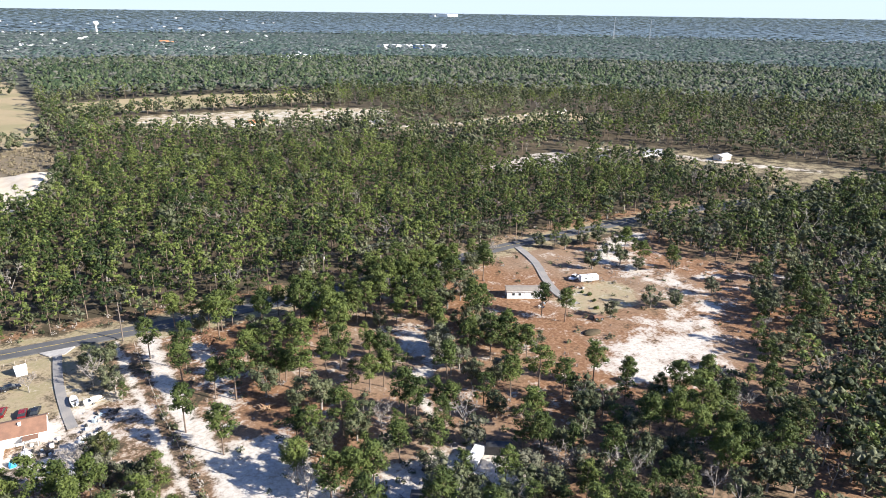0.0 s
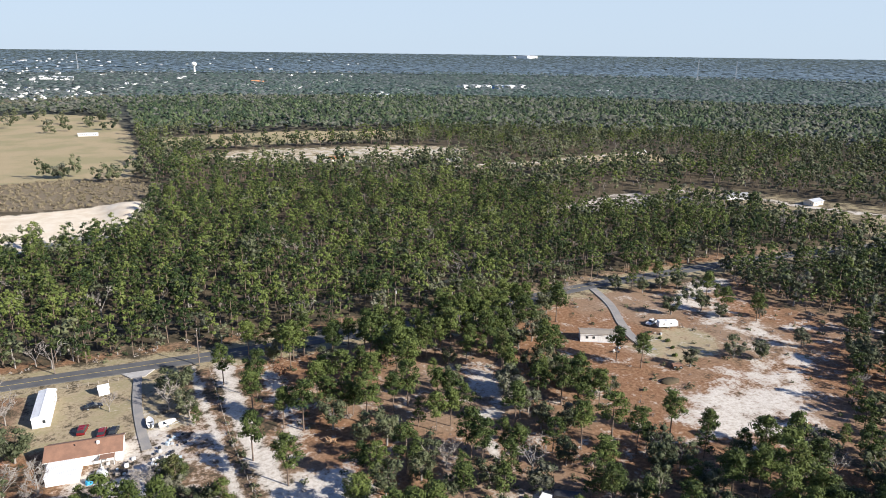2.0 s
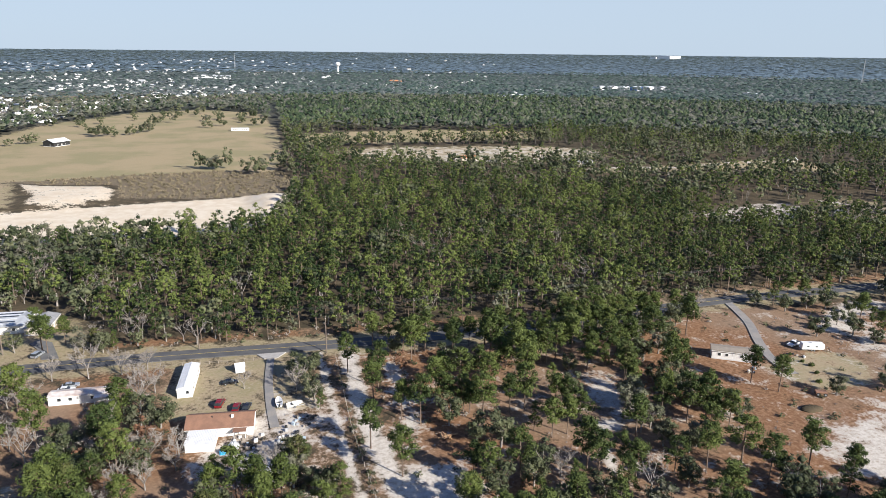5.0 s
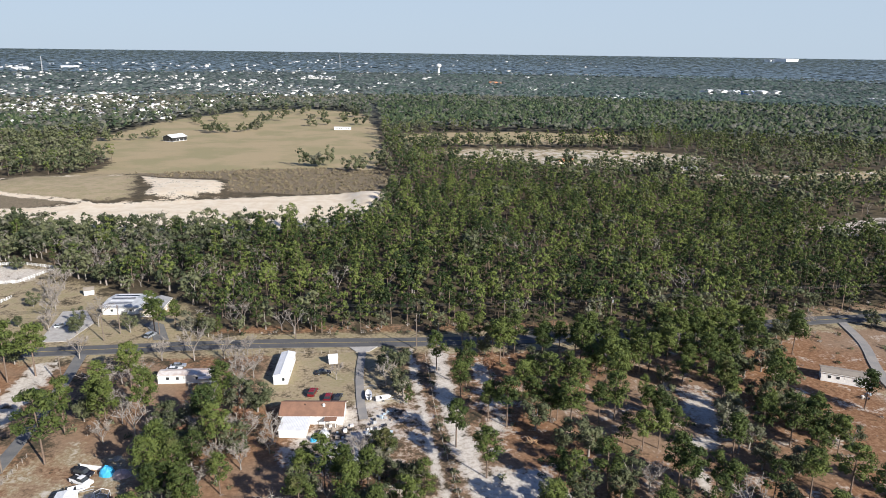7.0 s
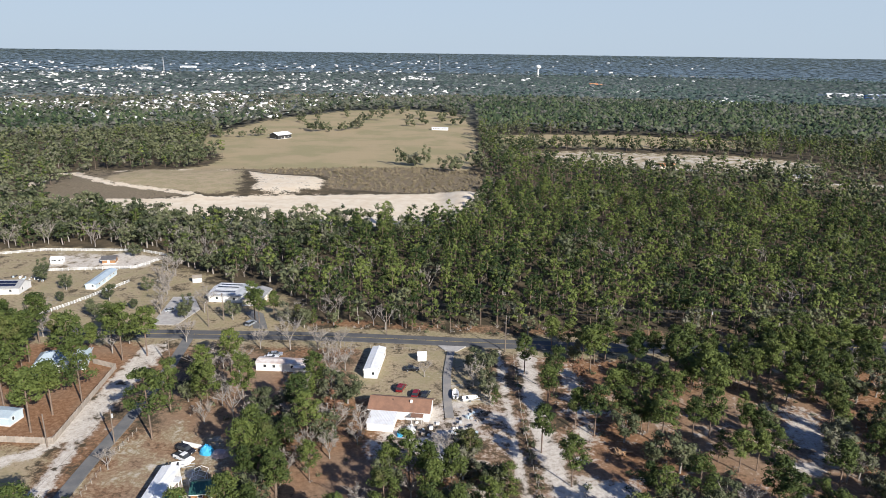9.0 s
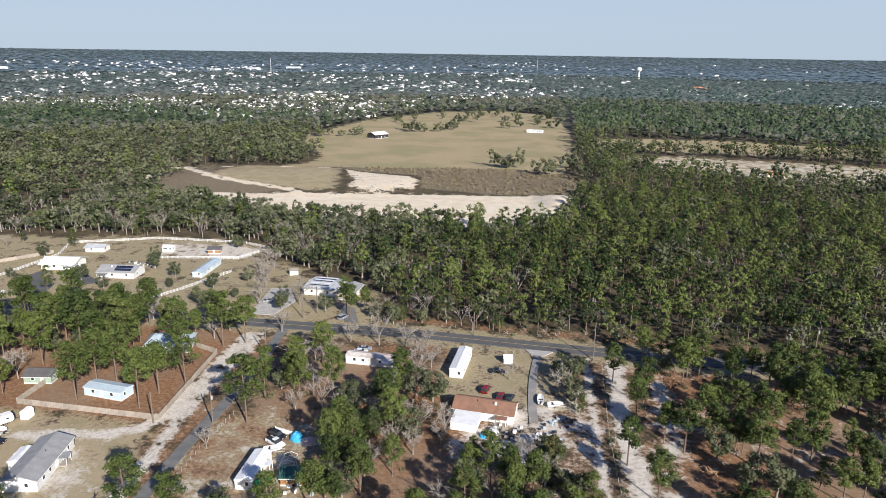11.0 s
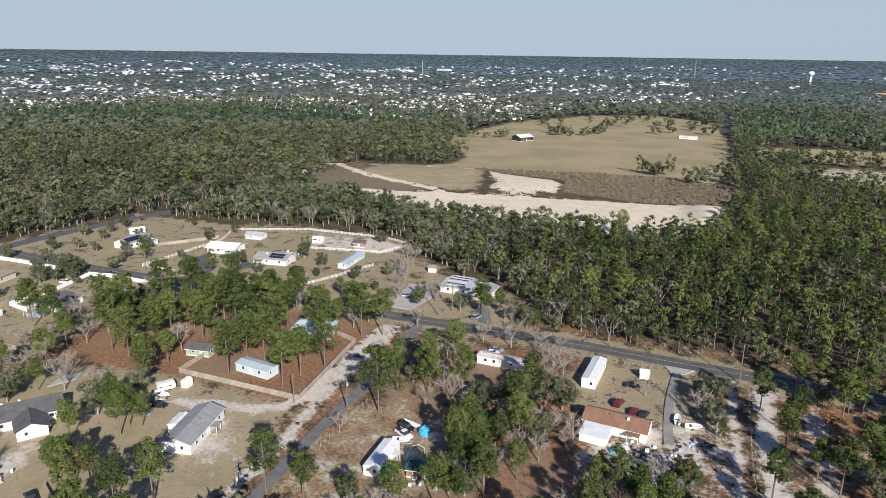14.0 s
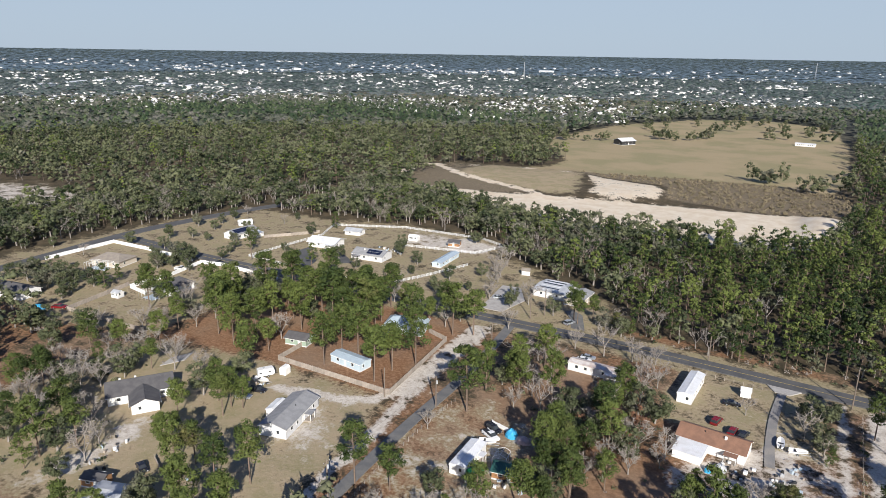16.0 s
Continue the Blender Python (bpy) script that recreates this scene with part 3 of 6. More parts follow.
def clump_cores(spots, radii, g, share=0.7, squash=0.62):
    """A lumpy closed body inside each clump of leaves: a rough octahedron."""
    v0 = np.array([(1, 0, 0), (0, 1, 0), (-1, 0, 0), (0, -1, 0), (0, 0, 1), (0, 0, -1)], float)
    f0 = np.array([(0, 1, 4), (1, 2, 4), (2, 3, 4), (3, 0, 4), (1, 0, 5), (2, 1, 5), (3, 2, 5), (0, 3, 5)])
    n = len(spots)
    turn = g.uniform(0, math.tau, n)
    c, q = np.cos(turn)[:, None], np.sin(turn)[:, None]
    w = np.stack([v0[:, 0] * c - v0[:, 1] * q, v0[:, 0] * q + v0[:, 1] * c, np.broadcast_to(v0[:, 2], (n, len(v0)))], -1)
    w = w * g.uniform(0.7, 1.25, (n, len(v0), 1)) * (np.asarray(radii) * share)[:, None, None] * (1, 1, squash * 1.1)
    v = (np.asarray(spots)[:, None] + w).reshape(-1, 3)
    return v, (f0[None] + (np.arange(n) * len(v0))[:, None, None]).reshape(-1, 3)


def limb_tris(p, q, r0, r1, sides=3):
    p, q = np.asarray(p, float), np.asarray(q, float)
    d = (q - p) / (np.linalg.norm(q - p) + 1e-9)
    u = np.cross(d, (0.31, 0.9, 0.2))
    u /= np.linalg.norm(u)
    w = np.cross(d, u)
    k = np.arange(sides) * math.tau / sides
    ring = np.cos(k)[:, None] * u + np.sin(k)[:, None] * w
    v = np.concatenate((p + ring * r0, q + ring * r1))
    i, j = np.arange(sides), (np.arange(sides) + 1) % sides
    return v, np.concatenate((np.stack([i, j, j + sides], 1), np.stack([i, j + sides, i + sides], 1)))


def join(pieces):
    vs, fs, base = [], [], 0
    for v, f, *_ in pieces:
        vs.append(v)
        fs.append(f + base)
        base += len(v)
    return np.concatenate(vs), np.concatenate(fs)


def pine_shape(g, clumps=24, per=58, leaf=0.44, sides=6, limbs=True, young=False, fine=True):
    """A tall pine of about 13 m: bare lower stem, airy crown of wispy tufts on side limbs, rounded at the top."""
    h = g.uniform(11.5, 14.5)
    low = h * (g.uniform(0.16, 0.28) if young else g.uniform(0.36, 0.52))
    bend = g.uniform(-0.5, 0.5, 2)
    wood = [limb_tris((0, 0, -0.4), (bend[0] * 0.4, bend[1] * 0.4, h * 0.5), 0.2, 0.15, sides), limb_tris((bend[0] * 0.4, bend[1] * 0.4, h * 0.5), (bend[0], bend[1], h * 0.97), 0.15, 0.04, sides)]
    spots, radii = [], []
    reach = g.uniform(2.3, 3.3)
    for i in range(clumps):
        u = (i + g.uniform(0, 1)) / clumps
        z = low + (h - low) * u
        wide = reach * (math.sin(math.pi * min(1, 0.26 + u * 0.66)) ** 0.8) * g.uniform(0.35, 1.1)
        a = i * 2.4 + g.uniform(-0.7, 0.7)
        c = np.array((bend[0] * u + wide * math.cos(a), bend[1] * u + wide * math.sin(a), z + wide * 0.12))
        spots.append(c)
        radii.append(g.uniform(0.9, 1.65) * (1.1 - 0.28 * u))
        if limbs:
            wood.append(limb_tris((bend[0] * u * 0.8, bend[1] * u * 0.8, z - 0.5), c, 0.06, 0.02))
    spots.append(np.array((bend[0], bend[1], h - 0.4)))
    radii.append(1.0)
    leaves = leaf_tris(clump_points(spots, radii, per, g, 0.6), leaf, g, 0.3 if fine else 0.5)
    return join(wood), join((leaves, clump_cores(spots, radii, g, 0.52 if fine else 0.6, 0.6)))


def oak_shape(g, clumps=26, per=50, leaf=0.32, limbs=True, fine=True):
    """A broad evergreen oak of about 9 m with a dense uneven crown down to head height."""
    h, wide = g.uniform(7.5, 10.5), g.uniform(3.2, 4.6)
    wood = [limb_tris((0, 0, -0.4), (0.2, 0.1, h * 0.35), 0.28, 0.2, 6)]
    spots, radii = [], []
    for i in range(clumps):
        d = g.normal(size=3)
        d /= np.linalg.norm(d)
        c = np.array((d[0] * wide * 0.75, d[1] * wide * 0.75, h * 0.58 + d[2] * h * 0.3)) * g.uniform(0.7, 1.1)
        spots.append(c)
        radii.append(g.uniform(0.9, 1.7))
        if limbs and i % 2 == 0:
            wood.append(limb_tris((0.2, 0.1, h * 0.3), c, 0.11, 0.03))
    leaves = leaf_tris(clump_points(spots, radii, per, g, 0.78), leaf, g, 0.42 if fine else 0.5)
    return join(wood), join((leaves, clump_cores(spots, radii, g, 0.6, 0.78)))


def bare_shape(g, forks=6, twigs=320):
    """A leafless hardwood: forked limbs and a haze of grey twigs."""
    h = g.uniform(7.5, 10.5)
    wood, tips = [limb_tris((0, 0, -0.4), (0.1, 0.1, h * 0.3), 0.22, 0.16, 5)], []
    for i in range(forks):
        a = i * math.tau / forks + g.uniform(-0.4, 0.4)
        p = np.array((0.1, 0.1, h * g.uniform(0.2, 0.32)))
        q = np.array((math.cos(a) * h * 0.2, math.sin(a) * h * 0.2, h * g.uniform(0.5, 0.65)))
        wood.append(limb_tris(p, q, 0.12, 0.07))
        for _ in range(4):
            e = q + np.array((g.normal() * h * 0.11 + math.cos(a) * h * 0.1, g.normal() * h * 0.11 + math.sin(a) * h * 0.1, h * g.uniform(0.1, 0.34)))
            wood.append(limb_tris(q, e, 0.06, 0.03))
            tips += [(q, e)]
    pick = g.integers(0, len(tips), twigs)
    k = g.uniform(0.3, 1.05, twigs)[:, None]
    p = np.array([t[0] for t in tips])[pick] * (1 - k) + np.array([t[1] for t in tips])[pick] * k
    d = g.normal(size=(twigs, 3)) * (1, 1, 0.7) + (0, 0, 0.5)
    d = d / np.linalg.norm(d, axis=1)[:, None] * g.uniform(0.7, 1.5, (twigs, 1))
    s = np.cross(d, g.normal(size=(twigs, 3)))
    s = s / np.linalg.norm(s, axis=1)[:, None] * 0.06
    v = np.stack([p - s, p + s, p + d], 1).reshape(-1, 3)
    return join(wood), (v, np.arange(3 * twigs).reshape(-1, 3))


def data_of(name, vf, material):
    me = fill_mesh(bpy.data.meshes.new(name), vf[0], vf[1])
    me.materials.append(material)
    return me


g0 = np.random.default_rng(21)
PINES = [(data_of("trunk", w, BARK), data_of("crown", c, NEEDLES)) for w, c in (pine_shape(g0) for _ in range(8))]
YOUNG = [(data_of("trunk", w, BARK), data_of("crown", c, NEEDLES)) for w, c in (pine_shape(g0, 24, 48, 0.40, young=True) for _ in range(4))]
OAKS = [(data_of("trunk", w, GREY_BARK), data_of("crown", c, OAK_LEAF)) for w, c in (oak_shape(g0) for _ in range(6))]
BARES = [(data_of("trunk", w, GREY_BARK), data_of("twig_mass", c, TWIG)) for w, c in (bare_shape(g0) for _ in range(6))]
RUSTY = [(OAKS[1][0], data_of("crown", oak_shape(g0, 16, 30, 0.3, fine=False)[1], RUST_LEAF))]
TREE_KINDS = {
    "pine_tree": (PINES, "tall slender pine with an open green crown", "trees of the lots"),
    "young_pine": (YOUNG, "bushy young pine with green needles low down", "trees of the lots"),
    "oak_tree": (OAKS, "broad evergreen oak with dull olive leaves", "trees of the lots"),
    "bare_tree": (BARES, "leafless grey hardwood with fine twigs", "trees of the lots"),
    "rusty_tree": (RUSTY, "small tree with rust-brown dead leaves", "trees of the lots"),
}
planted = []


def plant(kind, x, y, size=1.0):
    shapes, label, group = TREE_KINDS[kind]
    trunk, crown = shapes[len(planted) % len(shapes)]
    g = rng.uniform(0, 360)
    ob = thing(kind, pose(x, y, 0, 0, 0, g) @ Matrix.Diagonal((size * rng.uniform(0.92, 1.1), size * rng.uniform(0.92, 1.1), size * rng.uniform(0.92, 1.08), 1)), label, "tree", group)
    for nm, me in (("trunk", trunk), ("twig_mass" if kind == "bare_tree" else "crown", crown)):
        o = new(nm, me)
        o.parent = ob
        if nm == "twig_mass":
            tagged(o, kind="stuff")
    planted.append((x, y, kind))


# no trees on roads, roofs and yards: (x, y, half width, half depth)
KEEP_CLEAR = [(121, 160, 9, 9), (-162, 262, 5, 13), (-23, 162, 11, 7), (-34, 193, 4, 12), (-20, 198, 4, 4), (-61, 180, 11, 17), (-98, 247, 16, 15), (-117, 117, 7, 14), (-164, 103, 10, 11), (-70, 128, 8, 18), (-128, 152, 8, 4),
              (-129, 183, 8, 6), (-153, 155, 6, 4), (-140, 130, 8, 10), (137, 182, 10, 7), (131, 171, 13, 9), (163, 181, 7, 6), (72, 106, 9, 6), (-131, 72, 10, 8), (-22, 180, 14, 12), (33, 151, 3, 3), (-225, 250, 12, 10), (-195, 243, 11, 10)]
CLEAR_WAYS = ((MAIN_ROAD, 11.5), (CROSS_ROAD, 13), (LANE, 8), (LANE_TRACK_2, 7), (SAND_TRACK, 7), (SAND_DRIVE, 4.5), (HOUSE_DRIVE, 6), (EAST_DRIVE, 6))


def way_free(x, y, slack=0.0):
    x, y = np.asarray(x, float), np.asarray(y, float)
    ok = np.ones(x.shape, bool)
    for line, w in CLEAR_WAYS:
        ok &= along(x, y, line, w + slack, 0.01) < 0.5
    for cx, cy, hw, hd in KEEP_CLEAR:
        ok &= (abs(x - cx) > hw) | (abs(y - cy) > hd)
    return ok


def scatter(outline, gap, g):
    """Loose even spread of points in an outline."""
    p = np.array(outline, float)
    x0, y0, x1, y1 = *p.min(0), *p.max(0)
    xs, ys = np.meshgrid(np.arange(x0, x1, gap), np.arange(y0, y1, gap))
    xs = (xs + g.uniform(-0.48, 0.48, xs.shape) * gap).ravel()
    ys = (ys + g.uniform(-0.48, 0.48, ys.shape) * gap).ravel()
    k = area(xs, ys, outline, 0.01) > 0.5
    return xs[k], ys[k]


# single trees that stand out
for x, y in ((20.5, 137), (28.6, 159.2), (24, 162), (14.5, 150), (42.7, 162), (35.7, 163), (21.5, 209.5), (26.5, 209), (12, 193), (20, 181), (53.5, 160), (60.6, 146), (41, 162), (65, 147), (17.8, 174), (101, 126), (102.5, 118),
             (116, 121.5), (121, 114), (138, 103), (147, 90), (134.7, 157), (130.5, 164), (98.5, 146), (92.7, 149), (93.5, 90), (115, 92), (114.5, 79), (112, 172), (106, 168), (31, 205), (38, 204), (46, 198)):
    plant("pine_tree", x, y, rng.uniform(0.85, 1.08))
for x, y in ((-107.2, 91.5), (-136.4, 108.7), (-138, 113), (-126, 86), (-133.4, 88), (-124, 90), (-83, 147), (-87.5, 104.5), (-79.5, 107), (-115, 147), (-134.7, 147), (-130, 158), (-136, 157), (-115, 156), (-111, 163), (-113.3, 86.6),
             (-164.7, 176), (-167, 182), (-173, 181), (-163.6, 188), (-155, 194), (-148, 200), (-144, 177), (-122, 176), (-114, 190), (-142, 186), (-150, 188), (-158, 180), (-140, 180), (-146, 170), (-137, 172), (-153, 172), (-108, 194)):
    plant("pine_tree", x, y, rng.uniform(1.25, 1.5) if y > 142 else rng.uniform(0.9, 1.15))
for x, y in ((-18.3, 188), (-87, 133.5)):
    plant("bare_tree", x, y, 0.75)
for x, y in ((-3.4, 183), (-45.5, 183), (-50, 198), (-43, 190), (-48, 206), (-55, 204), (-44, 176), (-64, 203), (-74, 203), (-125, 240), (-128, 250), (-131, 258), (-120, 228), (-105, 232), (-138, 265), (-135, 273), (-142, 280), (-100, 205), (-150, 205), (-155, 212),
             (-162, 122), (-170, 119), (-176, 124), (-182, 108), (-178, 100), (-183, 92), (-165, 88), (-158, 85), (-150, 82), (-146, 76), (-186, 84), (-190, 76), (-175, 80), (-188, 118), (-60, 152), (-72, 165), (-76, 172), (-66, 158)):
    plant("bare_tree", x, y, rng.uniform(0.85, 1.15))
for x, y in ((2, 197), (1.5, 176), (-1, 189), (-3.5, 194), (0.5, 182), (-6, 150), (-2, 147), (-9, 136), (-70, 110), (168, 152), (176, 148), (150, 152), (196, 150), (-112, 232), (-205, 236), (-190, 230), (-262, 236), (-268, 228), (-300, 214), (-292, 222), (-285, 200), (-262, 190), (-258, 184), (-306, 196), (-226, 154), (-250, 205), (190, 181), (205, 176),
             (-282, 250), (-306, 262), (-310, 240), (-246, 262), (-170, 250), (-262, 140), (-270, 146), (-276, 150), (-258, 134), (-192, 268), (118, 190)):
    plant("oak_tree", x, y, rng.uniform(0.65, 0.95))
for x, y in ((-40, 162), (28, 190), (-52, 152)):
    plant("rusty_tree", x, y, 0.75)
for x, y in ((-64, 105), (-150, 168), (-145, 160), (3.0, 172), (-26, 224), (-62, 225), (-22, 143)):
    plant("young_pine", x, y, rng.uniform(0.4, 0.6))

# fuller lots: outline, spacing, shares of pine, young pine, oak, bare
LOTS = [
    ([(22, 204), (120, 214), (118, 178), (96, 182), (72, 176), (40, 190)], 5.6, (0.6, 0.08, 0.28, 0.04)),
    ([(34, 146), (70, 140), (74, 176), (48, 186), (30, 176)], 8.2, (0.5, 0.1, 0.35, 0.05)),
    ([(28, 132), (66, 134), (100, 124), (126, 104), (150, 92), (140, 66), (40, 66)], 5.9, (0.42, 0.14, 0.38, 0.06)),
    ([(92, 172), (128, 166), (116, 140), (92, 132), (76, 140)], 6.4, (0.45, 0.1, 0.4, 0.05)),
    ([(-6, 60), (8, 112), (6, 142), (-8, 150), (-24, 134), (-40, 90), (-30, 60)], 5.8, (0.38, 0.12, 0.38, 0.12)),
    ([(-82, 96), (-52, 96), (-40, 126), (-28, 148), (-40, 180), (-58, 182), (-84, 190), (-86, 158), (-58, 150), (-52, 118)], 4.8, (0.28, 0.12, 0.28, 0.32)),
    ([(-195, 140), (-195, 200), (-120, 204), (-118, 186), (-150, 184), (-152, 142)], 7.5, (0.72, 0.06, 0.14, 0.08)),
    ([(-196, 66), (-196, 130), (-176, 124), (-172, 92), (-140, 86), (-138, 64)], 6.3, (0.3, 0.08, 0.34, 0.28)),
    ([(-160, 112), (-150, 134), (-142, 138), (-134, 116), (-142, 94)], 8.0, (0.8, 0.0, 0.2, 0.0)),
    ([(-206, 132), (-186, 140), (-186, 204), (-202, 196), (-226, 150)], 8.0, (0.3, 0.0, 0.45, 0.25)),
    ([(150, 98), (214, 112), (232, 156), (212, 150), (190, 128), (166, 112)], 6.6, (0.4, 0.15, 0.4, 0.05)),
    ([(-240, 114), (-200, 130), (-186, 112), (-200, 90)], 9.0, (0.1, 0.0, 0.5, 0.4)),
    ([(-128, 80), (-98, 82), (-92, 60), (-130, 60)], 9.0, (0.7, 0.1, 0.2, 0.0)),
    ([(56, 199), (100, 203), (140, 213), (150, 221), (100, 213), (56, 210)], 4.6, (0.62, 0.08, 0.26, 0.04)),
    ([(98, 182), (130, 198), (150, 214), (118, 212), (96, 202)], 6.5, (0.55, 0.05, 0.36, 0.04)),
    ([(168, 186), (205, 212), (214, 206), (206, 178), (196, 168)], 9.5, (0.3, 0.1, 0.55, 0.05)),
    ([(-302, 134), (-262, 134), (-262, 152), (-302, 152)], 6.5, (0.1, 0.0, 0.85, 0.05)),
    ([(-268, 176), (-250, 178), (-256, 206), (-282, 208)], 6.5, (0.1, 0.0, 0.85, 0.05)),
    ([(-215, 160), (-198, 160), (-198, 194), (-215, 192)], 7.5, (0.3, 0.0, 0.5, 0.2)),
    ([(-60, 220), (-86, 222), (-84, 234), (-60, 232)], 6.0, (0.5, 0.1, 0.2, 0.2)),
    ([(176, 208), (206, 214), (208, 224), (170, 226)], 6.5, (0.4, 0.1, 0.4, 0.1)),
]
for outline, gap, shares in LOTS:
    xs, ys = scatter(outline, gap, rng)
    free = way_free(xs, ys)
    for x, y in zip(xs[free], ys[free]):
        if min((x - a) ** 2 + (y - b) ** 2 for a, b, _ in planted) < 11:
            continue
        if area(np.array([x]), np.array([y]), WHITE_YARD, 2)[0] > 0.4 or rng.uniform() < 0.1:
            continue
        kind = ("pine_tree", "young_pine", "oak_tree", "bare_tree")[int(np.searchsorted(np.cumsum(shares), rng.uniform() * 0.999))]
        grown = 1.35 if kind == "pine_tree" and x < -115 and y > 140 else 1.1
        plant(kind, x, y, rng.uniform(0.7, 1.05) * grown if kind != "young_pine" else rng.uniform(0.55, 0.9))

HOMES = ((-284, 173), (-278, 127), (-232, 165), (-274, 239), (-226, 251), (-194, 247), (-229, 277), (-173, 288), (-196, 285), (-291, 257), (-242, 147))
xs, ys = scatter(WEST_HOMES, 15, rng)
free = way_free(xs, ys, 4)
for x, y in zip(xs[free], ys[free]):
    if min(math.hypot(x - a, y - b) for a, b in HOMES) > 12 and min((x - a) ** 2 + (y - b) ** 2 for a, b, _ in planted) > 30 and rng.uniform() < 0.55:
        plant(("oak_tree", "oak_tree", "bare_tree", "oak_tree", "young_pine")[int(rng.integers(0, 5))], x, y, rng.uniform(0.5, 0.9))

# ---- woods: too many trees to count ----
CLEARINGS = [(WEST_SAND, 0), (PIT, 0), (PIT_SLOPE, 0), (PIT_GREEN, 0), (WEEDS, 0), (PASTURE, 0), (PASTURE_2, 0), (FIELD_SAND, 0), (EAST_CLEAR, 0), (EAST_CLEAR_2, 0), (EAST_HOMES, 0), (WEST_HOMES, 0), (NORTH_LOT, 0),
             ([(-318, 520), (-300, 428), (-285, 396), (-230, 384), (-180, 371), (-70, 367), (-14, 384), (-4, 470), (-2, 500), (-14, 560), (-137, 565), (-226, 545)], 0)]
PINE_STAND = [(-62, 226), (60, 228), (130, 238), (250, 250), (310, 244), (300, 330), (228, 350), (240, 420), (150, 470), (60, 560), (20, 600), (-8, 470), (-14, 380), (-70, 345), (-80, 300), (-70, 250)]


def spread(gap, near, far, wedge=68):
    """Jittered points by rings between two distances, over the land in front."""
    out = []
    r = near
    while r < far:
        step = gap(r)
        a = np.arange(-wedge, wedge, math.degrees(step / r))
        a = np.radians(a + rng.uniform(-0.9, 0.9, a.shape) * math.degrees(step / r))
        rr = r + rng.uniform(-0.95, 0.95, a.shape) * step
        out.append(np.stack([-rr * np.sin(a), rr * np.cos(a)], 1))
        r += step
    return np.concatenate(out)


def wooded(p):
    x, y = p[:, 0], p[:, 1]
    ok = way_free(x, y, 4.0)
    for outline, _ in CLEARINGS:
        ok &= area(x, y, outline, 0.01) < 0.5
    ok &= (along(x, y, [(-40, 1250), (-16, 640)], 14, 0.01) < 0.5)
    return ok


def stand_of(shapes, spots, g, low=0.75, high=1.1):
    """Copies of shapes (corners, faces) at the spots, turned and sized at random, as one pair of arrays."""
    vs, fs, ts, base = [], [], [], 0
    pick = g.integers(0, len(shapes), len(spots))
    for i, (v, f) in enumerate(shapes):
        at = spots[pick == i]
        if not len(at):
            continue
        a, s = g.uniform(0, math.tau, len(at)), g.uniform(low, high, len(at))
        sz = s * g.uniform(0.88, 1.12, len(at))
        c, n = np.cos(a), np.sin(a)
        x = (v[None, :, 0] * c[:, None] - v[None, :, 1] * n[:, None]) * s[:, None] + at[:, :1]
        y = (v[None, :, 0] * n[:, None] + v[None, :, 1] * c[:, None]) * s[:, None] + at[:, 1:2]
        z = v[None, :, 2] * sz[:, None] + rise(at[:, 0], at[:, 1])[:, None]
        vs.append(np.stack([x, y, z], -1).reshape(-1, 3))
        fs.append((f[None] + (np.arange(len(at)) * len(v))[:, None, None]).reshape(-1, 3) + base)
        ts.append(np.repeat(g.uniform(-1, 1, len(at)), len(v)))
        base += len(at) * len(v)
    return np.concatenate(vs), np.concatenate(fs), np.concatenate(ts)


def woods(name, label, *sets):
    """sets of (arrays, material): one object of many trees."""
    me = bpy.data.meshes.new(name)
    v, f = join([s[0] for s in sets])
    fill_mesh(me, v, f)
    me.polygons.foreach_set("material_index", np.concatenate([np.full(len(s[0][1]), i) for i, s in enumerate(sets)]).astype(np.int32))
    me.attributes.new("tint", "FLOAT", "POINT").data.foreach_set("value", np.concatenate([s[0][2] for s in sets]).astype(np.float32))
    for s in sets:
        me.materials.append(s[1])
    me.update()
    return tagged(new(name, me), label, "woods", kind="stuff")


def sorted_kinds(p, g):
    """Shares of pine, oak and bare trees by place: pine stand, mixed woods west and far."""
    x, y = p[:, 0], p[:, 1]
    stand = area(x, y, PINE_STAND, 12)
    drift = 0.5 + 0.5 * np.sin(x * 0.011 + 1.0 + 1.5 * np.sin(y * 0.006)) * np.sin(y * 0.009 + 0.7 + 1.2 * np.sin(x * 0.005))
    east = np.clip((x + 150) / 400, 0, 1)
    oaks = area(x, y, [(-5, 560), (60, 590), (230, 562), (300, 590), (440, 570), (430, 440), (330, 440), (240, 425), (150, 470), (60, 560)], 10)
    block = np.maximum(area(x, y, [(-15, 870), (220, 870), (330, 1000), (250, 1300), (-40, 1250)], 30), area(x, y, [(-420, 800), (-900, 550), (-1000, 690), (-750, 960), (-420, 930)], 40))
    pine = np.clip(0.08 + 0.45 * drift * (0.3 + 0.8 * east) + 0.2 * east, 0, 0.9) * (1 - stand) + 0.9 * stand
    pine = (pine * (1 - block) + 0.75 * block) * (1 - oaks) + 0.2 * oaks
    bare = (0.16 * (1 - drift) + 0.03) * (1 - stand) + 0.03 * stand
    bare = bare + 0.2 * area(x, y, [(-330, 288), (-60, 226), (-60, 300), (-160, 340), (-330, 360)], 20)
    u = g.uniform(0, 1, len(p))
    return u < pine, (u >= pine) & (u < 1 - bare), u >= 1 - bare


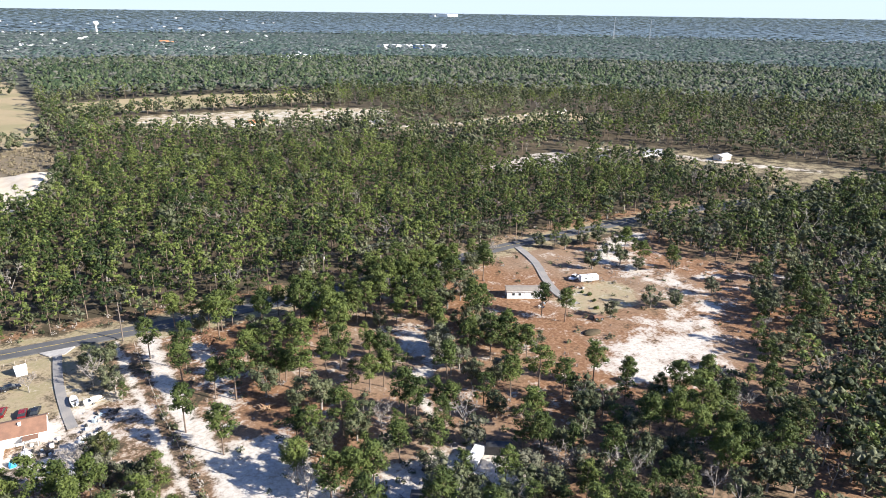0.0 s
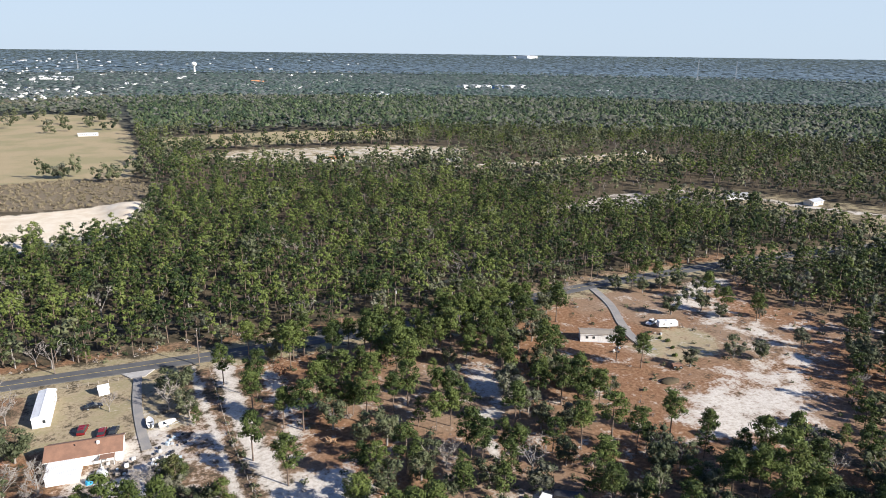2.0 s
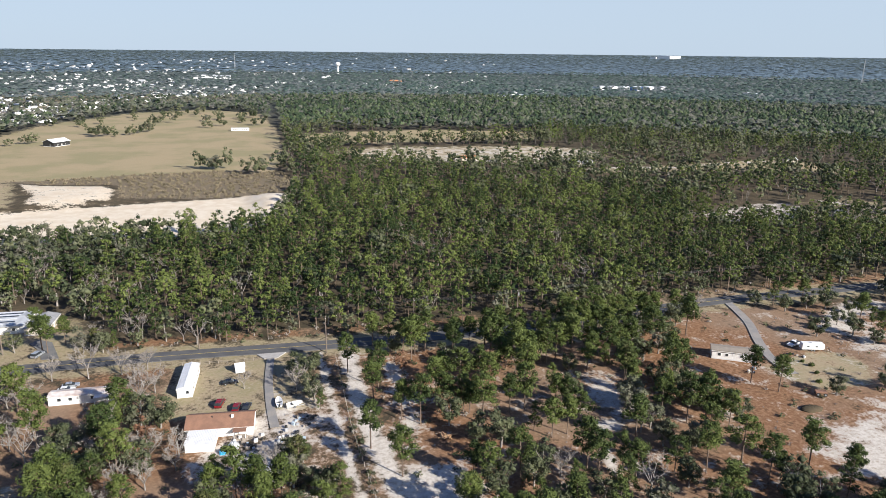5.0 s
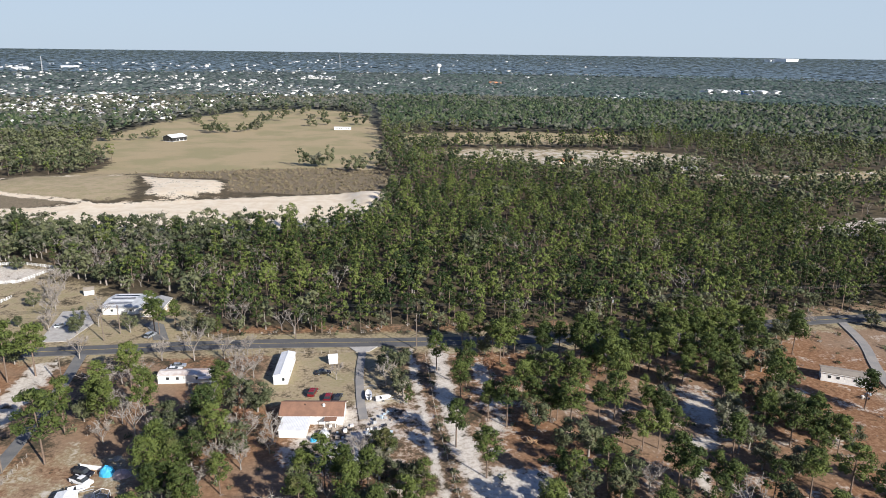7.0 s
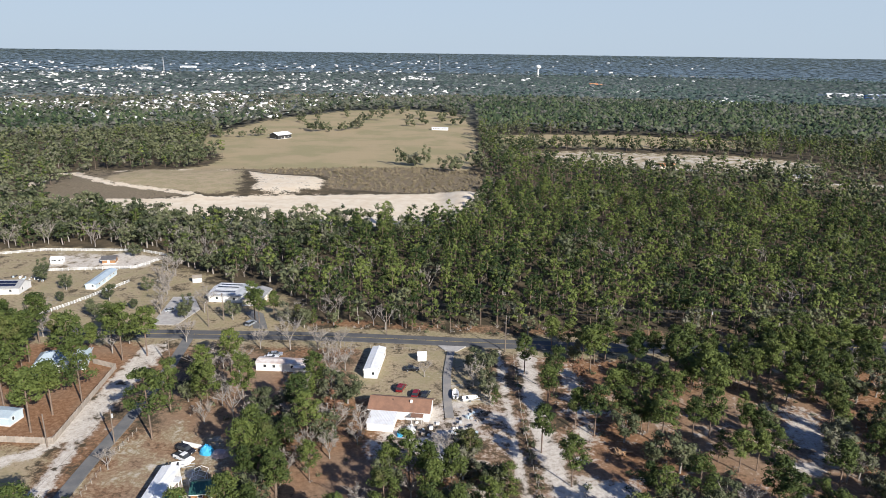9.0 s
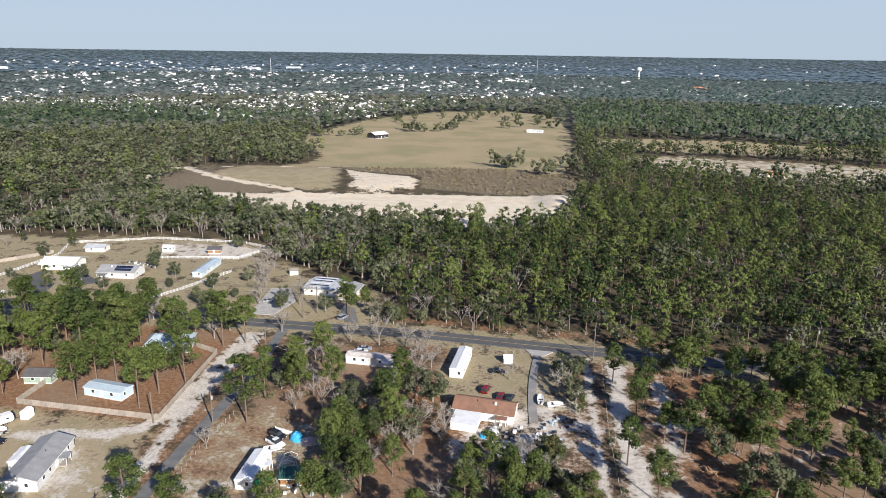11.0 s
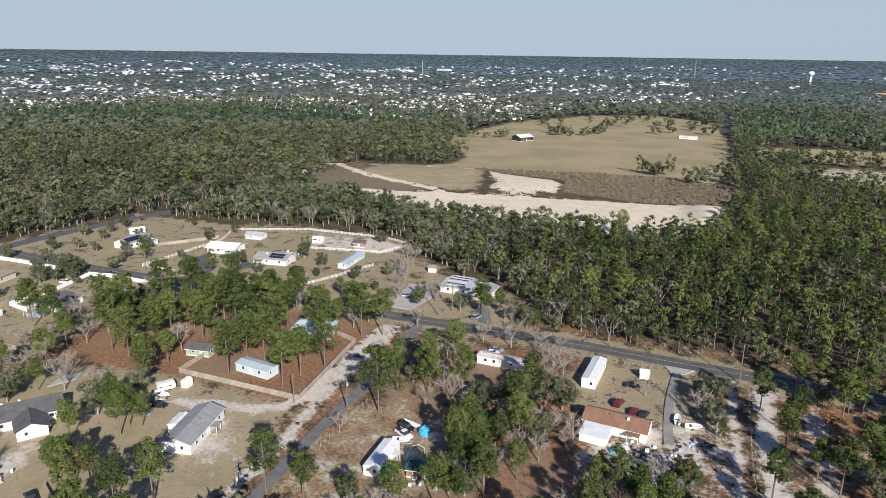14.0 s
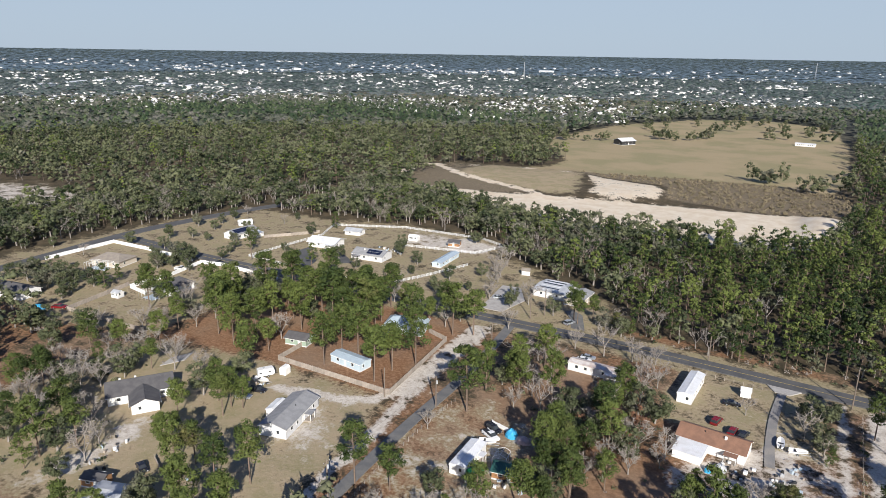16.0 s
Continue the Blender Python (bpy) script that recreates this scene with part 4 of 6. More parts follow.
# near and middle woods
p = spread(lambda r: 5.7, 222, 480)
p = p[wooded(p) & ((p[:, 1] > 222) | (p[:, 0] > 300) | (p[:, 0] < -340))]
p = p[rng.uniform(0, 1, len(p)) < 0.95]
EAST_WOOD = [(214, 208), (236, 156), (220, 114), (164, 94), (130, 62), (300, 40), (440, 90), (440, 205), (300, 216), (240, 222)]
SOUTH_WEST_WOOD = [(-350, 40), (-345, 120), (-320, 124), (-292, 112), (-262, 118), (-235, 112), (-200, 62), (-210, 40)]
BOTTOM_WOOD = [(-60, 50), (-52, 92), (-84, 92), (-80, 50)]
for outline, gap in ((EAST_WOOD, 6.2), (SOUTH_WEST_WOOD, 7.5), (BOTTOM_WOOD, 6.5), ([(60, 40), (128, 60), (160, 92), (170, 70), (240, 36), (200, 20), (80, 20)], 7.0)):
    q = np.stack(scatter(outline, gap, rng), 1)
    q = q[way_free(q[:, 0], q[:, 1])]
    p = np.concatenate((p, q[np.hypot(q[:, 0], q[:, 1]) < 1e9]))
is_pine, is_oak, is_bare = sorted_kinds(p, rng)
sp = [pine_shape(g0, 10, 12, 0.56, 3, False, young=k % 3 == 0, fine=False) for k in range(8)]
so = [oak_shape(g0, 11, 11, 0.56, False, False) for _ in range(6)]
sb = [bare_shape(g0, 3, 60) for _ in range(4)]
woods("pine_woods", "dense stand of tall green pines behind the road", (stand_of([s[0] for s in sp], p[is_pine], np.random.default_rng(1), 0.62, 1.16), BARK), (stand_of([s[1] for s in sp], p[is_pine], np.random.default_rng(1), 0.62, 1.16), NEEDLES))
woods("oak_woods", "mixed evergreen oaks with dull olive crowns", (stand_of([s[0] for s in so], p[is_oak], np.random.default_rng(2), 0.75, 1.6), GREY_BARK), (stand_of([s[1] for s in so], p[is_oak], np.random.default_rng(2), 0.75, 1.6), OAK_LEAF))
woods("bare_woods", "leafless grey hardwoods among the pines", (stand_of([s[0] for s in sb], p[is_bare], np.random.default_rng(3), 0.8, 1.4), GREY_BARK), (stand_of([s[1] for s in sb], p[is_bare], np.random.default_rng(3), 0.8, 1.4), TWIG))

p = spread(lambda r: 8.6, 480, 860)
p = p[wooded(p) & (rng.uniform(0, 1, len(p)) < 0.93)]
is_pine, is_oak, is_bare = sorted_kinds(p, rng)
sp = [pine_shape(g0, 8, 4, 0.8, 3, False, fine=False) for k in range(6)]
so = [oak_shape(g0, 9, 4, 0.8, False, False) for _ in range(5)]
sb = [bare_shape(g0, 2, 26) for _ in range(3)]
woods("pine_woods", "pine woods beyond the sand pit", (stand_of([s[0] for s in sp], p[is_pine], np.random.default_rng(4), 0.8, 1.45), BARK), (stand_of([s[1] for s in sp], p[is_pine], np.random.default_rng(4), 0.8, 1.45), NEEDLES))
woods("oak_woods", "grey-green oak woods round the pasture", (stand_of([s[1] for s in so], p[is_oak], np.random.default_rng(5), 0.85, 1.9), OAK_LEAF))
woods("bare_woods", "leafless grey hardwoods along the pasture", (stand_of([s[0] for s in sb], p[is_bare], np.random.default_rng(6)), GREY_BARK), (stand_of([s[1] for s in sb], p[is_bare], np.random.default_rng(6)), TWIG))


def far_crown(g, wide, high, heads=3):
    """A far tree: a few ragged low domes at uneven heights, leaning on one another."""
    vs, fs = [], []
    for k in range(heads):
        a0, w = g.uniform(0, math.tau), wide * g.uniform(0.5, 0.85) if heads > 1 else wide
        cx, cy = (math.cos(a0) * wide * 0.5, math.sin(a0) * wide * 0.5) if heads > 1 else (0.0, 0.0)
        top = high * g.uniform(0.72, 1.05)
        ring = [(cx + math.cos(a) * w * g.uniform(0.7, 1.25), cy + math.sin(a) * w * g.uniform(0.7, 1.25), top - high * g.uniform(0.14, 0.34)) for a in np.arange(5) * math.tau / 5]
        vs += ring + [(cx + g.normal() * 0.2 * w, cy + g.normal() * 0.2 * w, top)]
        fs += [(6 * k + i, 6 * k + (i + 1) % 5, 6 * k + 5) for i in range(5)]
    return np.array(vs), np.array(fs)


def drop_thin(p, most, least=0.05):
    thin = area(p[:, 0], p[:, 1], TOWN, 60) * most
    return p[wooded(p) & (rng.uniform(0, 1, len(p)) > thin + least)]


p = drop_thin(spread(lambda r: 6.9 + (r - 860) * 0.003, 860, 1450), 0.6)
is_pine, is_oak, is_bare = sorted_kinds(p, rng)
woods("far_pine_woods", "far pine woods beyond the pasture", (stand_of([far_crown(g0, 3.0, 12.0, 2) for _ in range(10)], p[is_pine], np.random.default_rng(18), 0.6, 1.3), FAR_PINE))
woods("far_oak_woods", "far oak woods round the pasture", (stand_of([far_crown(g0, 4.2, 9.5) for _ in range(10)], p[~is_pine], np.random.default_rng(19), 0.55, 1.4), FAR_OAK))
p = drop_thin(spread(lambda r: 8.6 + (r - 1450) * 0.0055, 1450, 2700), 0.5)
is_pine, is_oak, is_bare = sorted_kinds(p, rng)
woods("far_pine_woods", "far pine woods reaching to the skyline, haze-tinted", (stand_of([far_crown(g0, 4.2, 11.5, 1) for _ in range(10)], p[is_pine], np.random.default_rng(8), 0.5, 1.4), HAZED_PINE))
woods("far_oak_woods", "far grey-green oak woods between fields, haze-tinted", (stand_of([far_crown(g0, 5.2, 10, 1) for _ in range(10)], p[~is_pine], np.random.default_rng(9), 0.45, 1.5), HAZED_OAK))
p = spread(lambda r: 14 + (r - 2700) * 0.009, 2700, 4900)
p = p[rng.uniform(0, 1, len(p)) > 0.05 + 0.3 * area(p[:, 0], p[:, 1], TOWN, 100)]
is_pine, is_oak, is_bare = sorted_kinds(p, rng)
woods("far_pine_woods", "pine woods at the skyline, haze in their colour", (stand_of([far_crown(g0, 11, 4, 1) for _ in range(10)], p[is_pine], np.random.default_rng(10), 0.6, 1.4), SKYLINE_HAZE_WOOD))
woods("far_oak_woods", "oak woods at the skyline, haze in their colour", (stand_of([far_crown(g0, 12, 4, 1) for _ in range(10)], p[~is_pine], np.random.default_rng(11), 0.6, 1.4), SKYLINE_HAZE_WOOD))

# oak groups in the pasture, scrub in the pit and on the lots
p = np.array([(-279, 752), (-272, 768), (-262, 776), (-215, 822), (-206, 826), (-197, 820), (-188, 834), (-181, 842), (-177, 872), (-160, 970), (-176, 936), (-104, 902), (-95, 922), (-73, 966), (-61, 1032), (-44, 925), (-65, 579), (-72, 581), (-58, 585), (-34, 551), (-28, 556), (-300, 742), (-310, 760), (-226, 840), (-170, 860), (-330, 775), (-120, 985)], float)
row = np.stack([np.arange(8, 290, 9.0), 716 - 0.02 * np.arange(8, 290, 9.0)], 1)
p = np.concatenate((p, p + rng.normal(0, 6, p.shape), row + rng.normal(0, 3, row.shape)))
q = np.stack(scatter([(-336, 900), (-340, 1120), (-300, 1180), (-180, 1140), (-60, 1210), (-40, 1000), (-180, 1000), (-250, 900)], 26, rng), 1)
p = np.concatenate((p, q[rng.uniform(0, 1, len(q)) < 0.5]))
so = [oak_shape(g0, 14, 12, 0.6, False, False) for _ in range(4)]
woods("pasture_oaks", "groups of dark oaks in the pasture", (stand_of([s[1] for s in so], p, np.random.default_rng(12), 1.0, 1.7), OAK_LEAF))


def shrub(g, n=26, leaf=0.3):
    return leaf_tris(clump_points([(0, 0, 0.5), (0.5, 0.3, 0.35), (-0.4, 0.4, 0.3)], (0.75, 0.5, 0.5), n // 3, g, 0.8), leaf, g)


q = np.concatenate([np.stack(scatter(o, gap, rng), 1) for o, gap in ((EAST_LOT, 5.0), (LOTS[5][0], 3.4), (LOTS[4][0], 3.4), (LOTS[7][0], 4.5), ([(-60, 221), (60, 223), (130, 233), (250, 243), (250, 252), (130, 244), (60, 234), (-60, 232)], 3.0), (LOTS[2][0], 3.6), ([(8.6, 204), (10.4, 204), (13.5, 140), (17, 100), (14, 100), (11.5, 140)], 1.1))])
q = q[way_free(q[:, 0], q[:, 1]) & (rng.uniform(0, 1, len(q)) < 0.55) & (area(q[:, 0], q[:, 1], WHITE_YARD, 2) < 0.3)]
k = rng.uniform(0, 1, len(q)) < 0.55
woods("scrub", "low green scrub and saplings under the trees", (stand_of([shrub(g0) for _ in range(5)], q[k], np.random.default_rng(13), 0.5, 1.5), OAK_LEAF), (stand_of([shrub(g0, 24, 0.24) for _ in range(5)], q[~k], np.random.default_rng(14), 0.4, 1.2), TWIG))
q = np.stack(scatter(WEEDS, 4.2, rng), 1)
woods("weeds", "brown weeds and brush beside the sand pit", (stand_of([shrub(g0, 21, 0.4) for _ in range(5)], q, np.random.default_rng(15), 0.5, 2.0), WEED))


# ---- houses ----
def pane_part(parent, x, y, z, w, h, side, material=WINDOW_GLASS):
    """A window or door on a wall: a white frame with the dark pane as its part. side: outward normal as (nx, ny)."""
    nx, ny = side
    t = 0.05

    def slab(u0, u1, z0, z1, d0, d1):
        if nx:
            return (min(x + nx * d0, x + nx * d1), y + u0, z0, max(x + nx * d0, x + nx * d1), y + u1, z1)
        return (x + u0, min(y + ny * d0, y + ny * d1), z0, x + u1, max(y + ny * d0, y + ny * d1), z1)
    b = 0.09
    fr = part("window" if h < 1.8 else "door", boxes(slab(-w / 2, w / 2, z, z + b, 0, t), slab(-w / 2, w / 2, z + h - b, z + h, 0, t), slab(-w / 2, -w / 2 + b, z + b, z + h - b, 0, t), slab(w / 2 - b, w / 2, z + b, z + h - b, 0, t)), VINYL, parent)
    part("pane", boxes(slab(-w / 2 + b, w / 2 - b, z + b, z + h - b, 0.0, t * 0.4)), material, fr)
    return fr


def gable_roof(L, W, eave, ridge, over, thick, hip=0.0):
    """Roof slab with overhang; hip: how far the ridge stops short of the ends."""
    bm = bmesh.new()
    slope = (ridge - eave) / (W / 2)
    zl = eave - over * slope
    x, y = L / 2 + over, W / 2 + over
    for dz, flip in ((thick, False), (0.0, True)):
        a = [bm.verts.new(p) for p in ((-x, -y, zl + dz), (x, -y, zl + dz), (x, y, zl + dz), (-x, y, zl + dz), (-x + hip, 0, ridge + dz), (x - hip, 0, ridge + dz))]
        faces = [(0, 1, 5, 4), (2, 3, 4, 5)] + ([(1, 2, 5), (3, 0, 4)] if hip else [])
        for f in faces:
            bm.faces.new([a[i] for i in (f[::-1] if flip else f)])
        if dz:
            top = a
        else:
            low = a
    rim = ((0, 1), (1, 2), (2, 3), (3, 0)) if hip else ((0, 1), (1, 5), (5, 2), (2, 3), (3, 4), (4, 0))
    for i, j in rim:
        bm.faces.new((low[i], low[j], top[j], top[i]))
    bmesh.ops.recalc_face_normals(bm, faces=bm.faces)
    return bm


def house(name, label, x, y, turn, L, W, eave, ridge, wall, roof, hip=0.0, over=0.35, wins=4, extras=(), cat="house", base=-0.3):
    """A house, mobile home or shed: closed walls with gables, roof slab, ridge cap, trim, windows and a door."""
    ob = thing(name, pose(x, y, 0, 0, 0, turn), label, cat)
    bm = bmesh.new()
    if hip:
        box(bm, -L / 2, -W / 2, base, L / 2, W / 2, eave)
    else:
        prism(bm, [(-W / 2, base), (W / 2, base), (W / 2, eave), (0, ridge), (-W / 2, eave)], -L / 2, L / 2, "x")
    part("wall", bm, wall, ob)
    r = part("roof", gable_roof(L, W, eave + 0.03, ridge + 0.03, over, 0.14, hip), roof, ob)
    part("ridge_cap", boxes((-L / 2 - over + hip * 1.02, -0.14, ridge + 0.14, L / 2 + over - hip * 1.02, 0.14, ridge + 0.21)), roof, r)
    if eave > 2.0:
        part("skirting", boxes((-L / 2 - 0.02, -W / 2 - 0.02, base, L / 2 + 0.02, W / 2 + 0.02, 0.35)), GREY_WALL, ob)
        for s in (-1, 1):
            part("gutter", boxes((-L / 2 - over, s * (W / 2 + over) - 0.07, eave - 0.26, L / 2 + over, s * (W / 2 + over) + 0.07, eave - 0.14)), WHITE_PAINT, r)
        step = L / (wins + 1)
        for s in (-1, 1):
            for i in range(wins):
                u = -L / 2 + step * (i + 1)
                if i == wins // 2:
                    pane_part(ob, u, s * W / 2, 0.4, 0.95, 2.0, (0, s), WHITE_PAINT)
                else:
                    pane_part(ob, u, s * W / 2, 1.1, 1.1, 1.1, (0, s))
        for s in (-1, 1):
            pane_part(ob, s * L / 2, -W * 0.2, 1.1, 0.9, 1.1, (s, 0))
    for kind, *v in extras:
        if kind == "annex":        # lean-to at -y: x0, x1, depth, height, roof material
            x0, x1, dep, h, m = v
            a = part("annex", boxes((x0, -W / 2 - dep + 0.1, base, x1, -W / 2, h - 0.35)), wall, ob, "low lean-to annex")
            bm = prism(bmesh.new(), [(-W / 2 - dep - 0.2, h - 0.34), (-W / 2, h), (-W / 2, h + 0.1), (-W / 2 - dep - 0.2, h - 0.24)], x0 - 0.2, x1 + 0.2, "x")
            part("annex_roof", bm, m, a)
        elif kind == "solar":      # rows of panels on the slope at side s: x0, x1, side
            x0, x1, s = v
            slope = math.atan2(ridge - eave, W / 2)
            n = max(1, round((x1 - x0) / 1.05))
            for row in (0.32, 0.68):
                for i in range(n):
                    yy = s * W / 2 * (1 - row)
                    zz = eave + (ridge - eave) * row + 0.24
                    pn = part("solar_panel", boxes((-0.5, -0.8, -0.02, 0.5, 0.8, 0.02)), SOLAR, r, "dark solar panel")
                    pn.matrix_local = pose(x0 + 1.05 * (i + 0.5), yy, zz) @ Matrix.Rotation(-s * slope, 4, "X")
        elif kind == "porch":      # x, y centre, w, d, h
            px, py, w, d, h = v
            pr = part("porch", boxes((px - w / 2, py - d / 2, base, px + w / 2, py + d / 2, 0.4)), GREY_WOOD, ob, "small wooden porch")
            for sx in (-1, 1):
                for sy in (-1, 1):
                    part("post", boxes((px + sx * (w / 2 - 0.1) - 0.06, py + sy * (d / 2 - 0.1) - 0.06, 0.4, px + sx * (w / 2 - 0.1) + 0.06, py + sy * (d / 2 - 0.1) + 0.06, h)), WHITE_PAINT, pr)
            part("porch_roof", boxes((px - w / 2 - 0.1, py - d / 2 - 0.1, h, px + w / 2 + 0.1, py + d / 2 + 0.1, h + 0.12)), roof, pr)
        elif kind == "vent":       # roof vents / chimney: x, y
            vx, vy = v
            vz = ridge - abs(vy) * (ridge - eave) / (W / 2)
            part("vent", boxes((vx - 0.3, vy - 0.3, vz, vx + 0.3, vy + 0.3, vz + 0.75), bevel=0.03), WHITE_PAINT, r, "small white roof vent")
        elif kind == "pipe":
            vx, vy = v
            vz = ridge - abs(vy) * (ridge - eave) / (W / 2)
            part("vent_pipe", tube(bmesh.new(), (vx, vy, vz), (vx, vy, vz + 0.6), 0.1, 0.1, 8), DARK_METAL, r, "dark vent pipe")
        elif kind == "skylights":  # pale strips on the roof: x0, x1, count
            x0, x1, n = v
            for i in range(n):
                yy = -W / 2 + W * (i + 0.5) / n
                zz = ridge - abs(yy) * (ridge - eave) / (W / 2) + 0.2
                part("roof_panel", boxes((x0, yy - 0.45, zz, x1, yy + 0.45, zz + 0.06)), SOLAR if i % 2 else WHITE_METAL, r)
        elif kind == "cage":       # pool cage of thin white bars: x0, y0, x1, y1, h
            x0, y0, x1, y1, h = v
            fr = part("pool_cage", boxes((x0, y0, 0, x0 + .08, y0 + .08, h), (x1, y0, 0, x1 + .08, y0 + .08, h), (x0, y1, 0, x0 + .08, y1 + .08, h), (x1, y1, 0, x1 + .08, y1 + .08, h)), WHITE_PAINT, ob, "white screened pool cage frame")
            for k in range(5):
                xx = x0 + (x1 - x0) * k / 4
                part("bar", boxes((xx, y0, h - .08, xx + .09, y1, h), (xx, y0, 0, xx + .09, y0 + .09, h)), WHITE_PAINT, fr)
                yy = y0 + (y1 - y0) * k / 4
                part("bar", boxes((x0, yy, h - .02, x1, yy + .09, h + .06), (x0, yy, 0, x0 + .09, yy + .09, h)), WHITE_PAINT, fr)
            part("pool", boxes((x0 + 1, y0 + 1, 0.05, x1 - 1, y1 - 1, 0.16)), BLUE_METAL, fr, "blue pool water")
    return ob


house("brown_roofed_house", "white single-storey house with a brown shingle roof", -22.4, 166.2, -3, 16.4, 7.6, 2.7, 4.4, WHITE_PAINT, BROWN_SHINGLE, extras=(("annex", -7.2, -0.4, 6.6, 2.5, WHITE_METAL), ("vent", 3, -1.2), ("pipe", -2, -1.0), ("porch", 5.2, -5.0, 3.0, 2.2, 2.4)))
house("mobile_home", "long white mobile home with a pale metal roof", -34.3, 193.6, 90, 16.3, 4.1, 2.8, 3.25, WHITE_PAINT, WHITE_METAL, over=0.12, wins=5, cat="mobile home")
house("mobile_home", "old white mobile home with a rusty roof", -61.6, 189.3, 0, 17.0, 4.1, 2.6, 3.0, WHITE_PAINT, RUST_METAL, over=0.15, wins=5, extras=(("porch", 5.5, -3.2, 3.6, 2.2, 2.4),), cat="mobile home")
house("garden_shed", "small white garden shed on the lawn", -20.3, 200, 10, 2.8, 2.6, 1.9, 2.6, WHITE_PAINT, WHITE_METAL, over=0.15, cat="shed")
house("low_house", "low house with pale panelled roof and roof lights", -101.5, 250.5, 0, 13.5, 14.0, 2.9, 3.7, WHITE_PAINT, GREY_METAL, over=0.5, wins=3, extras=(("skylights", -5.5, 3.0, 7),))
house("low_house", "side wing of the low house under grey shingles", -90.2, 247, 90, 13.0, 7.4, 2.7, 3.6, BEIGE_WALL, GREY_SHINGLE, over=0.4, wins=3, extras=(("vent", 2, 1),))
house("garden_shed", "white shed with a tan roof beside bare trees", -122.6, 266.5, 20, 3.6, 3.0, 2.0, 2.8, WHITE_PAINT, TAN_SHINGLE, over=0.2, cat="shed")
house("hip_roofed_house", "beige house with a tan hip roof and pool cage", -284, 173, 15, 15, 11, 2.8, 5.0, BEIGE_WALL, TAN_SHINGLE, hip=4.6, over=0.5, wins=4, extras=(("cage", -6, -11.5, 5, -5.6, 3.0),))
house("dark_roofed_house", "white house with a dark roof among trees", -278, 127, 10, 17, 9, 2.7, 4.6, WHITE_PAINT, DARK_SHINGLE, wins=5)
house("garden_shed", "small white shed beside a wooden fence", -242.6, 147.5, 10, 3.6, 3.0, 2.1, 2.8, WHITE_PAINT, GREY_METAL, over=0.15, cat="shed")
house("dark_roofed_house", "house with a slate-grey roof and a white pool cage", -232, 165, 90, 13, 10, 2.8, 4.9, WHITE_PAINT, DARK_SHINGLE, hip=3.5, wins=3, extras=(("cage", -13.5, -5, -6.6, 3, 3.2),))
house("white_house", "white house with solar panels on a grey roof", -274.5, 239, 90, 15.5, 8.4, 2.8, 4.6, WHITE_PAINT, GREY_SHINGLE, wins=4, extras=(("solar", -6.5, 4.5, -1), ("annex", 2, 7, 5, 2.5, WHITE_METAL)))
house("garden_shed", "small white shed behind the solar-roofed house", -291.5, 257, 60, 7.5, 3.6, 2.1, 3.0, WHITE_PAINT, WHITE_METAL, over=0.2, cat="shed")
house("white_house", "white house under a wide white metal roof", -226.5, 251.5, 12, 14.5, 10.5, 2.8, 4.3, WHITE_PAINT, WHITE_METAL, over=0.9, wins=4, extras=(("porch", 5.5, -6.6, 4, 2.4, 2.5),))
house("white_house", "pale house with solar panels on a grey roof", -194, 247, 8, 16, 9.5, 2.8, 4.5, GREY_WALL, GREY_SHINGLE, over=0.5, wins=4, extras=(("solar", -1.0, 6.8, -1), ("porch", -5, -6.0, 4, 2.5, 2.5), ("vent", -3, -1.5)))
house("garden_pavilion", "open-sided shelter with a grey metal roof", -229, 277, 10, 9, 6, 2.3, 3.3, WHITE_PAINT, GREY_METAL, over=0.6, wins=2, cat="shelter")
house("garden_pavilion", "small shelter with a dark roof in a sandy paddock", -173, 288, 15, 5.5, 4.5, 2.2, 3.2, BROWN_WOOD, DARK_SHINGLE, over=0.6, wins=1, cat="shelter")
house("garden_shed", "white shed beside a white rail fence", -196, 285, 10, 5, 3.2, 2.2, 3.0, WHITE_PAINT, WHITE_METAL, over=0.2, cat="shed")
house("stable_shed", "long low shed with a blue-grey metal roof beside a white fence", -162, 262, 96, 20, 4.2, 2.2, 2.8, BLUE_WALL, BLUE_METAL, over=0.3, wins=5, cat="shed")
house("green_house", "small sage-green house among pines", -153, 155.5, 12, 8, 5.5, 2.4, 3.6, GREEN_WALL, DARK_SHINGLE, over=0.4, wins=2)
house("blue_house", "long pale-blue house in a fenced pine yard", -128.3, 152.2, -4, 12.5, 5, 2.5, 3.0, BLUE_WALL, BLUE_METAL, over=0.15, wins=3)
house("blue_house", "house with a blue-grey metal roof behind pines", -130, 185, 20, 14, 10, 2.8, 5.0, BLUE_WALL, BLUE_METAL, hip=3.0, over=0.5, wins=3)
house("mobile_home", "pale grey double-wide home with a grey shingle roof", -119.9, 117.0, 105.8, 18.0, 7.7, 2.75, 4.0, GREY_WALL, GREY_SHINGLE, over=0.3, wins=5, extras=(("pipe", 1.2, -1.2), ("porch", 1.5, -5.0, 2.4, 2.0, 2.3)), cat="mobile home")
house("lean_to", "open lean-to with a white ribbed roof", -125.6, 118.2, 105.8, 6.0, 3.6, 2.1, 2.5, GREY_WALL, WHITE_METAL, over=0.15, wins=1, cat="shed")
house("dark_roofed_house", "white house with a charcoal shingle roof", -165.2, 104.0, 58, 17.0, 9.5, 2.8, 5.0, WHITE_PAINT, DARK_SHINGLE, over=0.5, wins=5, extras=(("vent", -1, 1.8), ("vent", -5, 2.4)))
